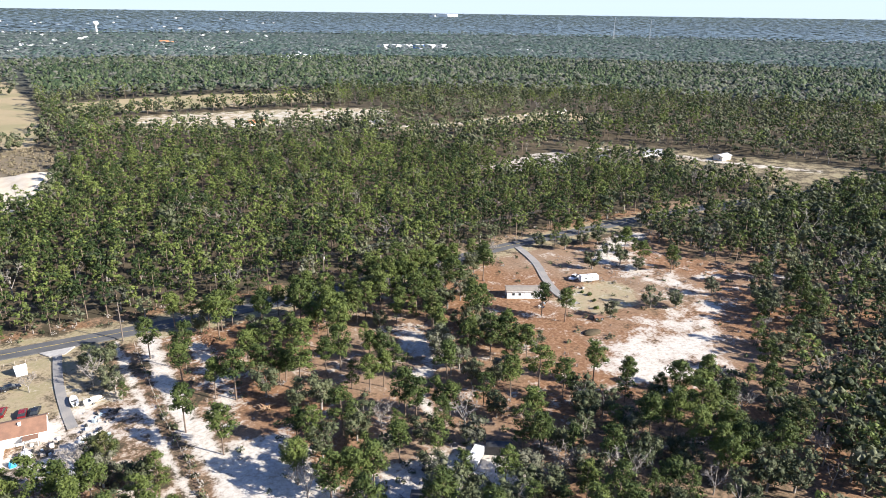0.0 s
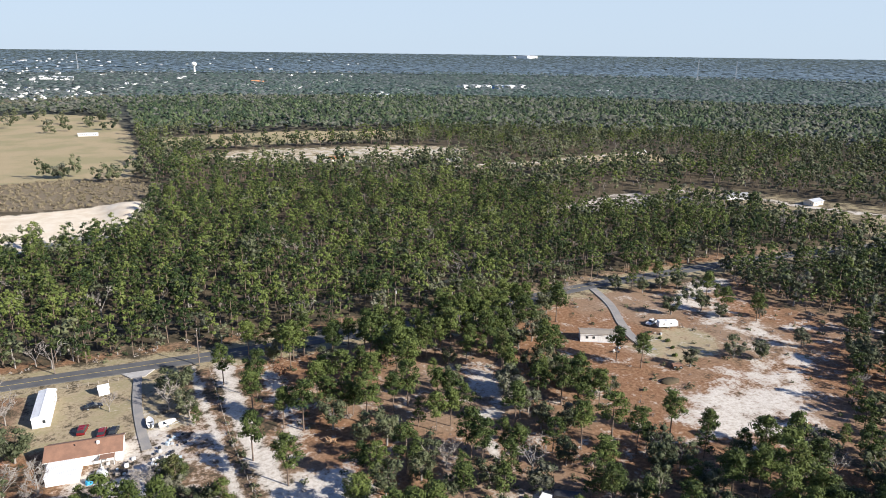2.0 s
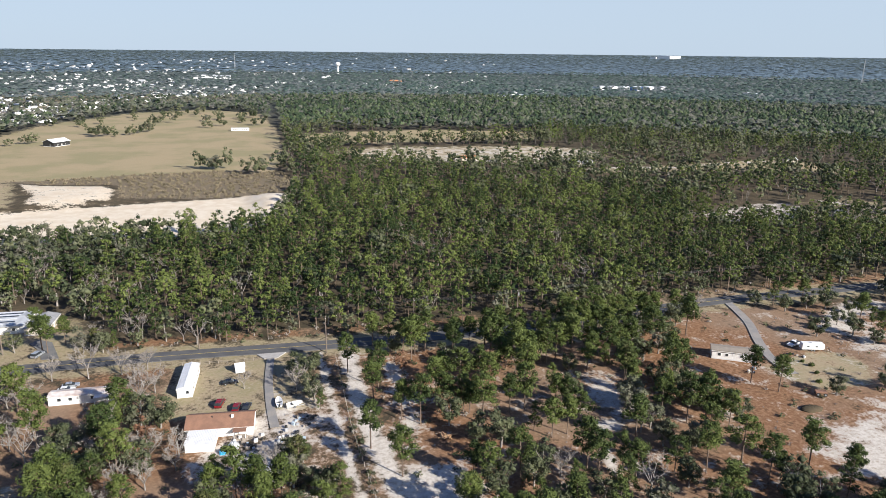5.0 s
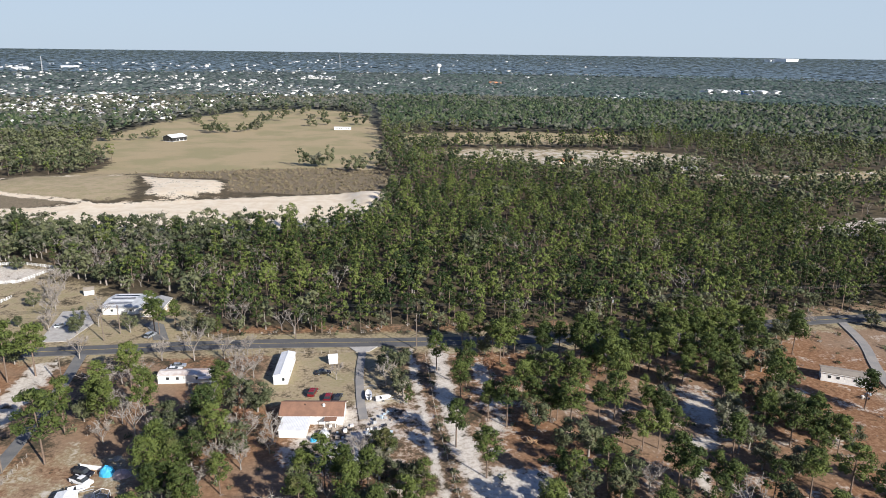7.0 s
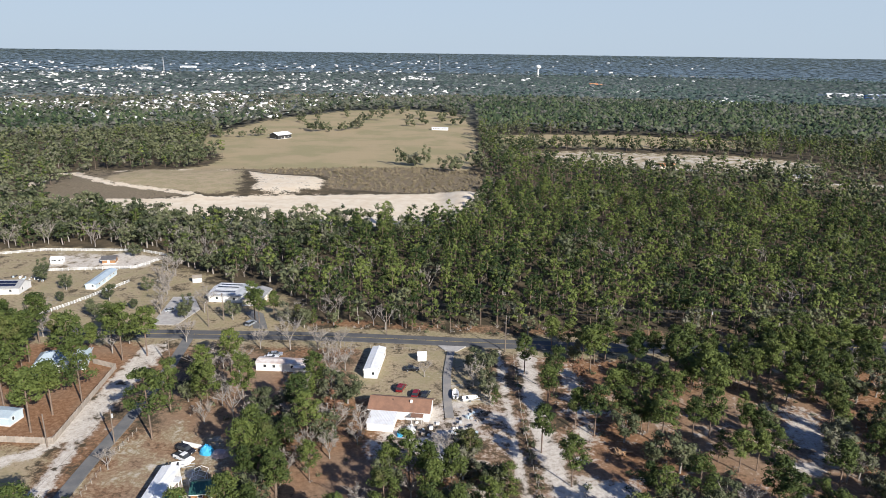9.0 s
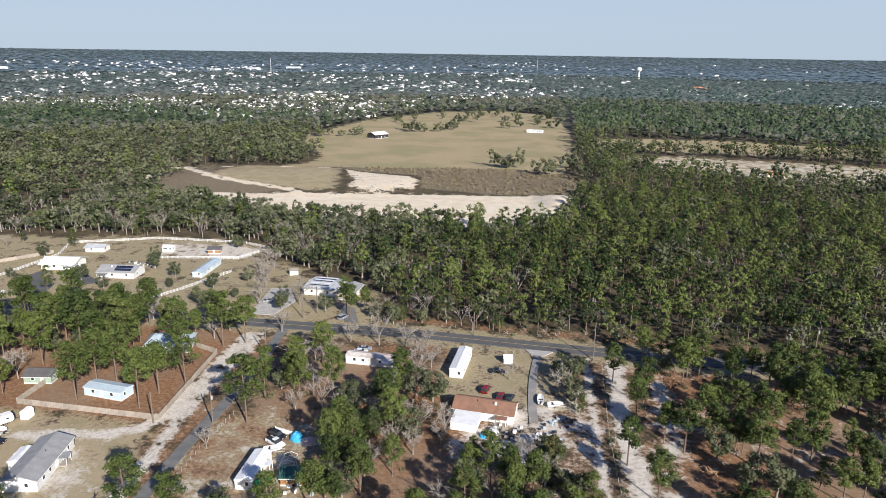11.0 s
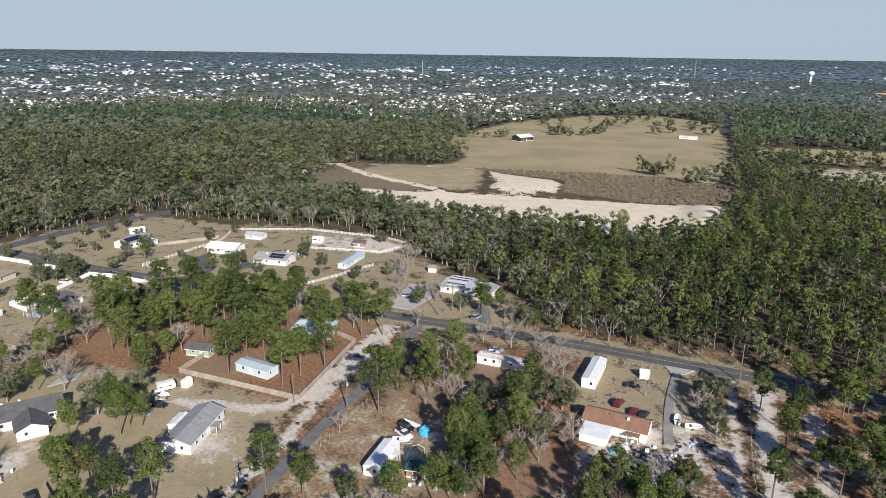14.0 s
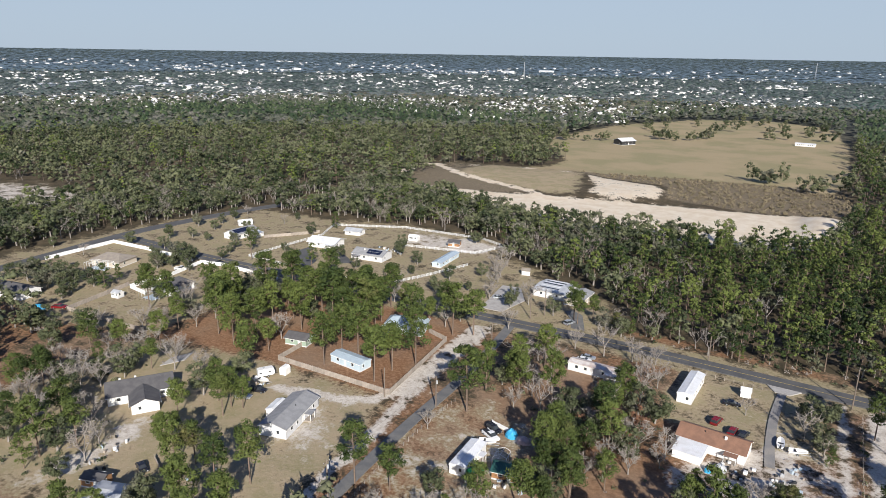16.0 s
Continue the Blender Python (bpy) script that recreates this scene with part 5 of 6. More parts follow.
house("garage_wing", "charcoal-roofed wing of the white house", -158.2, 100.5, -32, 8.5, 7.0, 2.7, 4.2, WHITE_PAINT, DARK_SHINGLE, over=0.5, wins=2)
house("garden_shed", "orange-brown timber shed with a dark roof", -135.6, 72.5, 20, 5.6, 3.2, 2.2, 2.9, BROWN_WOOD, DARK_SHINGLE, over=0.2, wins=2, cat="shed")
house("workshop", "workshop under a flat grey metal roof", -126.8, 70.5, 20, 9, 6.5, 2.4, 3.0, GREY_WALL, GREY_METAL, over=0.3, wins=2, cat="shed")
house("mobile_home", "small white mobile home with a plain white roof", -70.5, 126.3, 95, 12.2, 4.0, 2.5, 2.85, WHITE_PAINT, WHITE_METAL, over=0.1, wins=3, extras=(("porch", 1.5, -2.9, 2.0, 1.6, 2.2),), cat="mobile home")
house("green_roofed_shed", "reddish timber shed with a dark green metal roof", -60.2, 126.5, 12, 6.0, 4.8, 2.2, 3.3, BROWN_WOOD, GREEN_METAL, over=0.35, wins=2, cat="shed")
house("mobile_home", "white mobile home with a pale brown roof", 135.6, 180.6, -27, 13.5, 4.6, 3.0, 3.45, WHITE_PAINT, TAN_SHINGLE, over=0.3, wins=5, cat="mobile home")
house("dark_roofed_house", "building with a dark grey shingle roof beside sand", 54.5, 96.0, -30, 12, 8, 2.7, 4.6, WHITE_PAINT, DARK_SHINGLE, wins=3)
# closed dark walls stand in for the shade inside the open barn
house("pasture_barn", "open barn in pasture, broad white metal roof, dark walls as inside shade", -236, 752, 58, 19, 14, 4.5, 7.0, DARK_METAL, WHITE_METAL, over=0.8, wins=3, cat="barn")
house("long_barn", "long low white barn at the end of the pasture", -67, 867, -3, 20, 7, 2.6, 3.4, WHITE_PAINT, WHITE_METAL, over=0.4, wins=8, cat="barn")
house("white_house", "white house under trees beyond the pines", 322, 352, 20, 12, 7, 2.6, 3.8, BEIGE_WALL, GREY_SHINGLE, wins=3)
house("white_house", "small white house with a grey roof beyond pines", 368, 350, -20, 15, 8, 2.8, 4.4, WHITE_PAINT, GREY_SHINGLE, wins=3)
house("white_house", "white house at the edge of the east woods", 404, 318, 10, 12, 7, 2.6, 3.8, BEIGE_WALL, GREY_METAL, wins=3)
house("white_house", "white chapel-like house in a clearing", 441.7, 548.8, 0, 12, 7, 2.8, 4.6, BEIGE_WALL, GREY_METAL, wins=3)
house("white_house", "house with an orange roof by the sandy field", 150, 600, 10, 14, 8, 2.8, 4.6, BEIGE_WALL, ORANGE_BRICK, wins=3)
house("white_house", "grey-roofed house among oaks", 245, 560, 10, 15, 8, 2.8, 4.4, BEIGE_WALL, GREY_SHINGLE, wins=3)


# ---- vehicles ----
def wheel(parent, x, y, r=0.34, w=0.22):
    bm = tube(bmesh.new(), (x, y - w / 2, r), (x, y + w / 2, r), r, r, 12)
    ty = part("wheel", bm, RUBBER, parent)
    part("rim", tube(bmesh.new(), (x, y - w / 2 - 0.01, r), (x, y + w / 2 + 0.01, r), r * 0.58, r * 0.58, 10), CAR_SILVER, ty)


def car(name, label, x, y, turn, paint, kind="sedan"):
    ob = thing(name, pose(x, y, 0.05, 0, 0, turn), label, "car" if kind != "pickup" else "pickup truck")
    L, W = {"sedan": (4.7, 1.8), "suv": (4.7, 1.9), "pickup": (5.5, 1.95)}[kind]
    deck = {"sedan": 0.92, "suv": 1.0, "pickup": 1.05}[kind]
    lower = [(-L / 2, 0.3), (L / 2 - 0.1, 0.28), (L / 2, 0.45), (L / 2 - 0.08, deck - 0.18), (L / 2 - 1.25, deck), (-L / 2 + 0.1, deck), (-L / 2, deck - 0.25)]
    bm = prism(bmesh.new(), lower, -W / 2, W / 2, "y")
    bmesh.ops.bevel(bm, geom=bm.edges[:], offset=0.07, segments=2, affect="EDGES")
    body = part("body", bm, paint, ob)
    top, x0, x1, x2, x3 = {"sedan": (1.42, -1.95, -1.2, 0.35, 1.1), "suv": (1.72, -2.25, -2.0, 0.4, 1.0), "pickup": (1.75, -0.55, -0.4, 0.75, 1.4)}[kind]
    bm = bmesh.new()
    lo = [bm.verts.new(p) for p in ((x0, -W / 2 + .06, deck - .02), (x3, -W / 2 + .06, deck - .02), (x3, W / 2 - .06, deck - .02), (x0, W / 2 - .06, deck - .02))]
    hi = [bm.verts.new(p) for p in ((x1, -W / 2 + .22, top - .06), (x2, -W / 2 + .22, top - .06), (x2, W / 2 - .22, top - .06), (x1, W / 2 - .22, top - .06))]
    bm.faces.new(hi)
    for i in range(4):
        bm.faces.new((lo[i], lo[(i + 1) % 4], hi[(i + 1) % 4], hi[i]))
    part("glass", bm, WINDOW_GLASS, body)
    part("car_roof", boxes((x1 - .04, -W / 2 + .2, top - .06, x2 + .04, W / 2 - .2, top), bevel=0.02), paint, body)
    if kind == "pickup":
        part("load_bed", boxes((-L / 2 + .15, -W / 2 + .15, deck, -0.7, W / 2 - .15, deck + .01)), DARK_METAL, body)
        for s in (-1, 1):
            part("bed_rail", boxes((-L / 2 + .05, s * (W / 2 - .08) - .05, deck, -0.6, s * (W / 2 - .08) + .05, deck + .14)), paint, body)
    for s in (-1, 1):
        part("headlight", boxes((L / 2 - .05, s * .62 - .17, .55, L / 2 + .01, s * .62 + .17, .7)), WHITE_PAINT, body)
        part("tail_light", boxes((-L / 2 - .01, s * .65 - .12, .6, -L / 2 + .05, s * .65 + .12, .75)), CAR_RED, body)
        for u in (-L / 2 + .95, L / 2 - .95):
            wheel(ob, u, s * (W / 2 - .1))
    return ob


car("parked_car", "dark red car parked on the lawn", -24.2, 179.2, 80, CAR_RED, "suv")
car("parked_car", "maroon car parked behind the brown-roofed house", -19.6, 176.2, 84, CAR_RED)
car("parked_car", "black car parked behind the brown-roofed house", -16.8, 175.8, 78, CAR_BLACK)
car("parked_car", "dark car under a small tree on the lawn", -22.5, 191.8, 10, CAR_BLACK)
car("parked_car", "white car behind the rusty-roofed mobile home", -68, 195.6, 5, CAR_WHITE)
car("parked_car", "pale car beside the rusty-roofed mobile home", -67.5, 198.2, 12, CAR_SILVER)
car("pickup_truck", "black pickup parked on needle litter", -138.8, 123.2, 15, CAR_BLACK, "pickup")
car("parked_car", "silver sport-utility car under pines", -139.2, 118.4, 20, CAR_SILVER, "suv")
car("pickup_truck", "white pickup beside the small mobile home", -71.2, 139.0, -25, CAR_WHITE, "pickup")
car("parked_car", "dark sport-utility car beside a white pickup", -72.0, 142.2, -20, CAR_BLACK, "suv")
car("parked_car", "dark hatchback in a pine clearing", -132.3, 81.5, -20, CAR_BLACK)
car("pickup_truck", "red pickup beside a wooden fence", -249, 128, 30, CAR_RED, "pickup")
car("parked_car", "dark car on the driveway of the hip-roofed house", -266, 184, 20, CAR_BLACK, "suv")
car("parked_car", "white pickup under oaks beside a white fence", -252, 184, 30, CAR_WHITE, "pickup")
car("pickup_truck", "white pickup beside the travel trailer", 162.2, 185.6, -160, CAR_WHITE, "pickup")
car("parked_car", "dark car at the fenced corner plot", -245, 200, 5, CAR_BLACK)
car("parked_car", "silver car beside the driveway of the low house", -84, 222.5, 70, CAR_SILVER, "suv")
car("parked_car", "grey car standing on the gravel pad", -118, 232, 35, CAR_SILVER)


def travel_trailer(x, y, turn, L=6.4):
    ob = thing("travel_trailer", pose(x, y, 0, 0, 0, turn), "white travel trailer with rounded corners", "caravan")
    bm = prism(bmesh.new(), [(-L / 2, 0.6), (L / 2 - 0.4, 0.6), (L / 2, 1.2), (L / 2 - 0.25, 2.7), (-L / 2 + 0.1, 2.75), (-L / 2, 2.4)], -1.15, 1.15, "y")
    bmesh.ops.bevel(bm, geom=bm.edges[:], offset=0.12, segments=2, affect="EDGES")
    part("body", bm, WHITE_PAINT, ob)
    for s in (-1, 1):
        for u in (-1.8, 0.9):
            pane_part(ob, u, s * 1.15, 1.5, 0.9, 0.6, (0, s))
        for u in (-0.45, 0.45):
            wheel(ob, u, s * 1.05, 0.32)
    part("roof_vent", boxes((-0.9, -0.3, 2.72, -0.3, 0.3, 2.92), bevel=0.04), GREY_METAL, ob)
    part("drawbar", boxes((L / 2 - 0.2, -0.05, 0.5, L / 2 + 1.1, 0.05, 0.6)), DARK_METAL, ob)


travel_trailer(165.4, 181, -15, 7.5)
travel_trailer(69.5, 107.5, 40)
travel_trailer(-144, 131.5, 60, 5.0)


def boat(x, y, turn, L=5.2):
    ob = thing("boat", pose(x, y, 0, 0, 0, turn), "small white motorboat on a trailer", "boat")
    bm = bmesh.new()
    rings = []
    for u, w, z in ((-0.5, 0.42, 0.62), (-0.2, 0.5, 0.58), (0.15, 0.46, 0.6), (0.38, 0.28, 0.72), (0.5, 0.03, 0.9)):
        rings.append([bm.verts.new(q) for q in ((u * L, -w * 2, 1.25), (u * L, -w * 1.4, z), (u * L, 0, z - 0.18), (u * L, w * 1.4, z), (u * L, w * 2, 1.25), (u * L, w * 1.7, 1.2), (u * L, 0, 0.85 + 0.3 * max(0, u)), (u * L, -w * 1.7, 1.2))])
    for a, b in zip(rings[:-1], rings[1:]):
        for i in range(8):
            bm.faces.new((a[i], a[(i + 1) % 8], b[(i + 1) % 8], b[i]))
    bm.faces.new(rings[0][::-1])
    bm.faces.new(rings[-1])
    bmesh.ops.recalc_face_normals(bm, faces=bm.faces)
    part("hull", bm, WHITE_PAINT, ob)
    part("seat", boxes((-0.9, -0.7, 0.85, -0.5, 0.7, 1.2)), DARK_METAL, ob)
    part("outboard", boxes((-L / 2 - 0.35, -0.2, 0.7, -L / 2 + 0.02, 0.2, 1.7), bevel=0.05), DARK_METAL, ob)
    part("trailer_frame", boxes((-L / 2, -0.6, 0.3, L / 2 + 0.8, -0.5, 0.42), (-L / 2, 0.5, 0.3, L / 2 + 0.8, 0.6, 0.42), (-0.3, -0.9, 0.3, -0.15, 0.9, 0.42)), GREY_METAL, ob)
    for s in (-1, 1):
        wheel(ob, -0.25, s * 0.85, 0.3)


boat(-8.2, 176.6, 95)
boat(-4.0, 174.5, 20, 4.6)
boat(-142.3, 128.0, 10)
boat(-70.4, 135.8, 20, 4.4)

# ---- poles, wires and fences ----
def utility_pole(x, y, h, lean=0.0, arm=True, box_on=False, turn=0.0):
    ob = thing("utility_pole", pose(x, y, 0, lean, 0, turn), "weathered wooden utility pole beside the road", "utility pole", "poles along the roads")
    part("pole", tube(bmesh.new(), (0, 0, -0.5), (0, 0, h), 0.21, 0.14, 10), WOOD_POLE, ob)
    if arm:
        c = part("crossarm", boxes((-0.06, -1.1, h - 0.8, 0.06, 1.1, h - 0.65)), WOOD_POLE, ob)
        for k in (-1.0, 0.0, 1.0):
            part("insulator", tube(bmesh.new(), (0, k, h - 0.65), (0, k, h - 0.45), 0.06, 0.04, 8), WHITE_PAINT, c)
    if box_on:
        part("transformer", tube(bmesh.new(), (0.32, 0, h - 2.2), (0.32, 0, h - 1.2), 0.24, 0.24, 12), GREY_METAL, ob)


ROAD_POLES = [(-165, 219), (-95.2, 225.5), (-28.6, 225), (38, 226), (77.4, 228), (140, 238.5), (205, 243)]
for i, (x, y) in enumerate(ROAD_POLES):
    utility_pole(x, y, 10.5, 0, True, i % 3 == 1)
utility_pole(6.3, 208.8, 12.8, 0, True, False)
utility_pole(-34.5, 218.6, 8.6, 0, False)
utility_pole(-98.3, 219.5, 10.0, 0, True)
utility_pole(-91.2, 144.0, 9.6, 0, False, True)
utility_pole(-89.4, 97.5, 9.6, 0, True, True)
utility_pole(-106.8, 141.2, 9.0, 0, False)
utility_pole(-96.5, 186, 9.6, 0, False)
utility_pole(-238, 212.5, 9.5, 0, True)


def wire(a, b, sag=0.8):
    cu = bpy.data.curves.new("wire", "CURVE")
    cu.dimensions, cu.bevel_depth, cu.bevel_resolution = "3D", 0.03, 0
    s = cu.splines.new("POLY")
    s.points.add(12)
    for i in range(13):
        u = i / 12
        q = Vector(a).lerp(Vector(b), u)
        s.points[i].co = (q.x, q.y, q.z - sag * 4 * u * (1 - u), 1)
    cu.materials.append(DARK_METAL)
    tagged(new("overhead_wire", cu), "thin dark overhead wire strung between wooden poles", "wire", "wires along the road")


for (x0, y0), (x1, y1) in zip(ROAD_POLES[:-1], ROAD_POLES[1:]):
    for k in (-1.0, 0.0, 1.0):
        wire((x0, y0 + k, 10.0), (x1, y1 + k, 10.0))
    wire((x0, y0, 7.6), (x1, y1, 7.6), 0.6)
wire((-28.6, 225, 9.9), (6.3, 208.8, 12.2))
wire((6.3, 208.8, 12.2), (38, 226, 9.9))
wire((-98.3, 219.5, 9.4), (-96.5, 186, 9.4))
wire((-96.5, 186, 9.4), (-91.2, 144, 9.2))
wire((-91.2, 144, 9.2), (-89.4, 97.5, 9.0))


def fence(name, label, line, high, material, pitch=2.4, style="boards"):
    """A fence along a line of corners: posts, and board panels or rails between them."""
    ob = thing(name, pose(0, 0, 0), label, "fence")
    shared = {}

    def piece(nm, key, make, m):
        if key not in shared:
            me = bpy.data.meshes.new(nm)
            bm = make()
            bm.to_mesh(me)
            bm.free()
            me.materials.append(material)
            shared[key] = me
        o = new(nm, shared[key])
        o.parent = ob
        o.matrix_local = m
    for (x0, y0), (x1, y1) in zip(line[:-1], line[1:]):
        d = math.hypot(x1 - x0, y1 - y0)
        n = max(1, round(d / pitch))
        w = d / n
        a = math.degrees(math.atan2(y1 - y0, x1 - x0))
        for i in range(n):
            px, py = x0 + (x1 - x0) * i / n, y0 + (y1 - y0) * i / n
            piece("post", "post", lambda: boxes((-0.06, -0.06, -0.3, 0.06, 0.06, high + 0.08), bevel=0.015), pose(px, py, 0, 0, 0, a))
            if style == "boards":
                def panel(w=w):
                    k = max(3, round(w / 0.3))
                    top = []
                    for j in range(k):
                        h = high - 0.05 + 0.06 * ((j * 7) % 3 - 1)
                        top += [(w * j / k + 0.02, h), (w * (j + 1) / k - 0.02, h), (w * (j + 1) / k, h - 0.25)]
                    return prism(bmesh.new(), [(0.02, 0.04)] + top[:-1] + [(w - 0.02, 0.04)], -0.02, 0.02, "y")
                piece("panel", round(w, 2), panel, pose(px, py, 0, 0, 0, a))
                for k in (0.25, 0.8):
                    piece("rail", (round(w, 2), k), lambda w=w, k=k: boxes((0.0, 0.02, high * k, w, 0.06, high * k + 0.08)), pose(px, py, 0, 0, 0, a))
            elif style == "solid":
                piece("panel", round(w, 2), lambda w=w: boxes((0.05, -0.03, 0.05, w - 0.05, 0.03, high - 0.06)), pose(px, py, 0, 0, 0, a))
            elif style == "rails":
                for k in (0.32, 0.62, 0.92):
                    piece("rail", (round(w, 2), k), lambda w=w, k=k: boxes((0.0, -0.025, high * k - 0.07, w, 0.025, high * k + 0.07)), pose(px, py, 0, 0, 0, a))
            else:
                for k in (0.45, 0.85):
                    piece("wire_strand", (round(w, 2), k), lambda w=w, k=k: boxes((0.0, -0.012, high * k - 0.012, w, 0.012, high * k + 0.012)), pose(px, py, 0, 0, 0, a))
    return ob


fence("board_fence", "weathered grey wooden board fence round pine yard", [(-150.5, 157), (-149, 141.5), (-106.2, 142.6), (-112.8, 184), (-122, 187)], 1.8, GREY_WOOD)
fence("board_fence", "weathered wooden board fence round a dry lawn", [(-203, 131.5), (-244.5, 128.3), (-251, 158)], 1.8, GREY_WOOD)
fence("board_fence", "tan board fence beside the solar-roofed house", [(-262, 243), (-249, 262), (-246, 268)], 1.7, GREY_WOOD)
fence("rail_fence", "white vinyl rail fence round the lawns", [(-206, 214.5), (-242.5, 214.8), (-240.4, 263.5), (-250, 284), (-213, 302.5), (-168, 306.5), (-150, 300), (-157, 281), (-198, 271)], 1.4, VINYL, 2.4, "rails")
fence("rail_fence", "white vinyl rail fence along the roadside lawn", [(-200, 214.5), (-166, 216), (-158, 236), (-150, 262)], 1.4, VINYL, 2.4, "rails")
fence("white_fence", "solid white vinyl fence round the corner plot", [(-314, 158), (-315.5, 193), (-292, 194.5), (-262, 195), (-258, 195)], 1.8, VINYL, 2.4, "solid")
fence("white_fence", "solid white vinyl fence along the back yards", [(-236, 155), (-248, 156.5), (-247.6, 175), (-252, 195), (-240, 198), (-206, 197.5)], 1.8, VINYL, 2.4, "solid")
fence("white_fence", "low white wall behind the parked cars", [(-74, 145), (-66.5, 143.2)], 1.3, VINYL, 2.4, "solid")
fence("wire_fence", "low post-and-wire fence along the asphalt lane", [(-88.6, 150), (-88.4, 135), (-86.5, 112), (-83, 90)], 1.1, GREY_WOOD, 2.2, "wire")
fence("wire_fence", "low post-and-wire fence beside the sand drive", [(9.0, 204), (9.8, 180), (10.6, 160), (12.4, 140), (14.6, 118)], 1.2, GREY_WOOD, 2.6, "wire")
fence("wire_fence", "low post-and-wire fence in front of the lawn", [(-38, 206.5), (-14, 206.8)], 1.1, GREY_WOOD, 2.6, "wire")
fence("board_fence", "dark low board fence at the pine clearing", [(-134, 86), (-120, 80), (-104, 66)], 1.0, GREY_WOOD)
fence("wire_fence", "low post-and-wire fence round the eastern sand", [(180, 193), (178, 172), (186, 152), (204, 138), (226, 130)], 1.2, GREY_WOOD, 3.0, "wire")

# clipped bushes beside the curved drive
for (x, y), size in zip(((155.6, 178.9), (155.8, 173.3), (156.6, 170.1), (154.5, 165.2), (150.8, 159.7)), (0.8, 0.8, 1.1, 0.9, 1.1)):
    ob = thing("garden_bush", pose(x, y, 0) @ Matrix.Diagonal((size, size, size * 1.25, 1)), "small clipped green bush on dry lawn", "bush", "bushes beside the drive")
    me = data_of("leaves", join((shrub(g0, 240, 0.16), clump_cores([(0, 0, 0.5), (0.3, 0.2, 0.4), (-0.3, 0.2, 0.4)], (0.7, 0.5, 0.5), g0, 0.7, 0.8))), NEEDLES)
    o = new("leaves", me)
    o.parent = ob

# ---- yard clutter ----
def slab_thing(name, label, cat, m, outline, z0, z1, material):
    ob = thing(name, m, label, cat)
    bm = prism(bmesh.new(), outline, z0, z1, "z")
    part("slab", bm, material, ob)
    return ob


slab_thing("gravel_pad", "pale gravel parking pad before the low house", "parking pad", pose(0, 0, 0), [(-119, 218.5), (-124, 247), (-116, 248), (-108, 235), (-110, 219.2)], 0.0, 0.27, CONCRETE)
slab_thing("driveway_pad", "curved asphalt drive of the low house", "driveway", pose(0, 0, 0), [(-77, 219.5), (-83, 233), (-88, 236), (-90, 233), (-86, 228), (-82, 219.3)], 0.0, 0.26, OLD_ASPHALT)
slab_thing("driveway_pad", "dark asphalt drive to the metal-roofed house", "driveway", pose(0, 0, 0), [(-213, 211), (-219, 225), (-231, 234), (-231, 243), (-227, 244), (-225, 236), (-212, 228), (-206, 211)], 0.0, 0.26, ASPHALT)
slab_thing("driveway_pad", "dark asphalt drive beside the solar-roofed house", "driveway", pose(0, 0, 0), [(-222, 244), (-200, 232), (-196, 236), (-216, 248)], 0.0, 0.26, ASPHALT)
slab_thing("driveway_apron", "pale concrete apron between driveway and road", "driveway", pose(0, 0, 0), [(-16, 210.9), (-13.4, 207), (-9.4, 207), (-6.6, 210.9)], 0.0, 0.31, CONCRETE)
slab_thing("path_slab", "pale concrete path beside the charcoal-roofed house", "path", pose(0, 0, 0), [(-176, 118), (-173, 125), (-175.5, 130), (-178, 124)], 0.0, 0.24, CONCRETE)

ob = thing("log_pile", pose(33.8, 151.5, 0, 0, 0, 20), "heap of cut orange-brown logs on litter", "logs")
for i in range(16):
    a = rng.uniform(0, math.pi)
    cx, cy, cz = rng.normal(0, 0.8), rng.normal(0, 0.7), rng.uniform(0.2, 0.75)
    dx, dy, dz = math.cos(a) * 0.9, math.sin(a) * 0.9, rng.uniform(-0.25, 0.25)
    part("log", tube(bmesh.new(), (cx - dx, cy - dy, cz - dz), (cx + dx, cy + dy, cz + dz), 0.2, 0.18, 8), LOG_WOOD, ob)


def tarp_heap(name, label, x, y, w, d, h, material, seed):
    """Tarpaulin draped over a heap: a crumpled dome."""
    g = np.random.default_rng(seed)
    ob = thing(name, pose(x, y, 0), label, "tarpaulin")
    bm = bmesh.new()
    rings, n = 5, 14
    rows = []
    for i in range(rings):
        u = i / (rings - 1)
        rows.append([bm.verts.new((math.cos(a) * w / 2 * math.cos(u * 1.3) * g.uniform(0.88, 1.1), math.sin(a) * d / 2 * math.cos(u * 1.3) * g.uniform(0.88, 1.1), -0.05 + h * math.sin(u * 1.45) * g.uniform(0.9, 1.1))) for a in np.arange(n) * math.tau / n])
    for r0, r1 in zip(rows[:-1], rows[1:]):
        for i in range(n):
            bm.faces.new((r0[i], r0[(i + 1) % n], r1[(i + 1) % n], r1[i]))
    bm.faces.new(rows[-1])
    part("cover", bm, material, ob)


tarp_heap("tarp_heap", "bright blue tarpaulin over a heap", -66.9, 142.3, 3.4, 3.0, 2.2, BLUE_TARP, 3)
tarp_heap("tarp_heap", "faded pinkish tarpaulin over junk", -63.3, 141.5, 4.2, 3.0, 1.6, PINK_TARP, 4)
tarp_heap("tarp_heap", "blue tarpaulin sheet by the annex wall", -21.2, 154.4, 1.6, 1.6, 1.5, BLUE_TARP, 5)
tarp_heap("tarp_heap", "grey covered heap beside the porch", -18.8, 156.6, 3.0, 2.6, 1.7, GREY_METAL, 6)
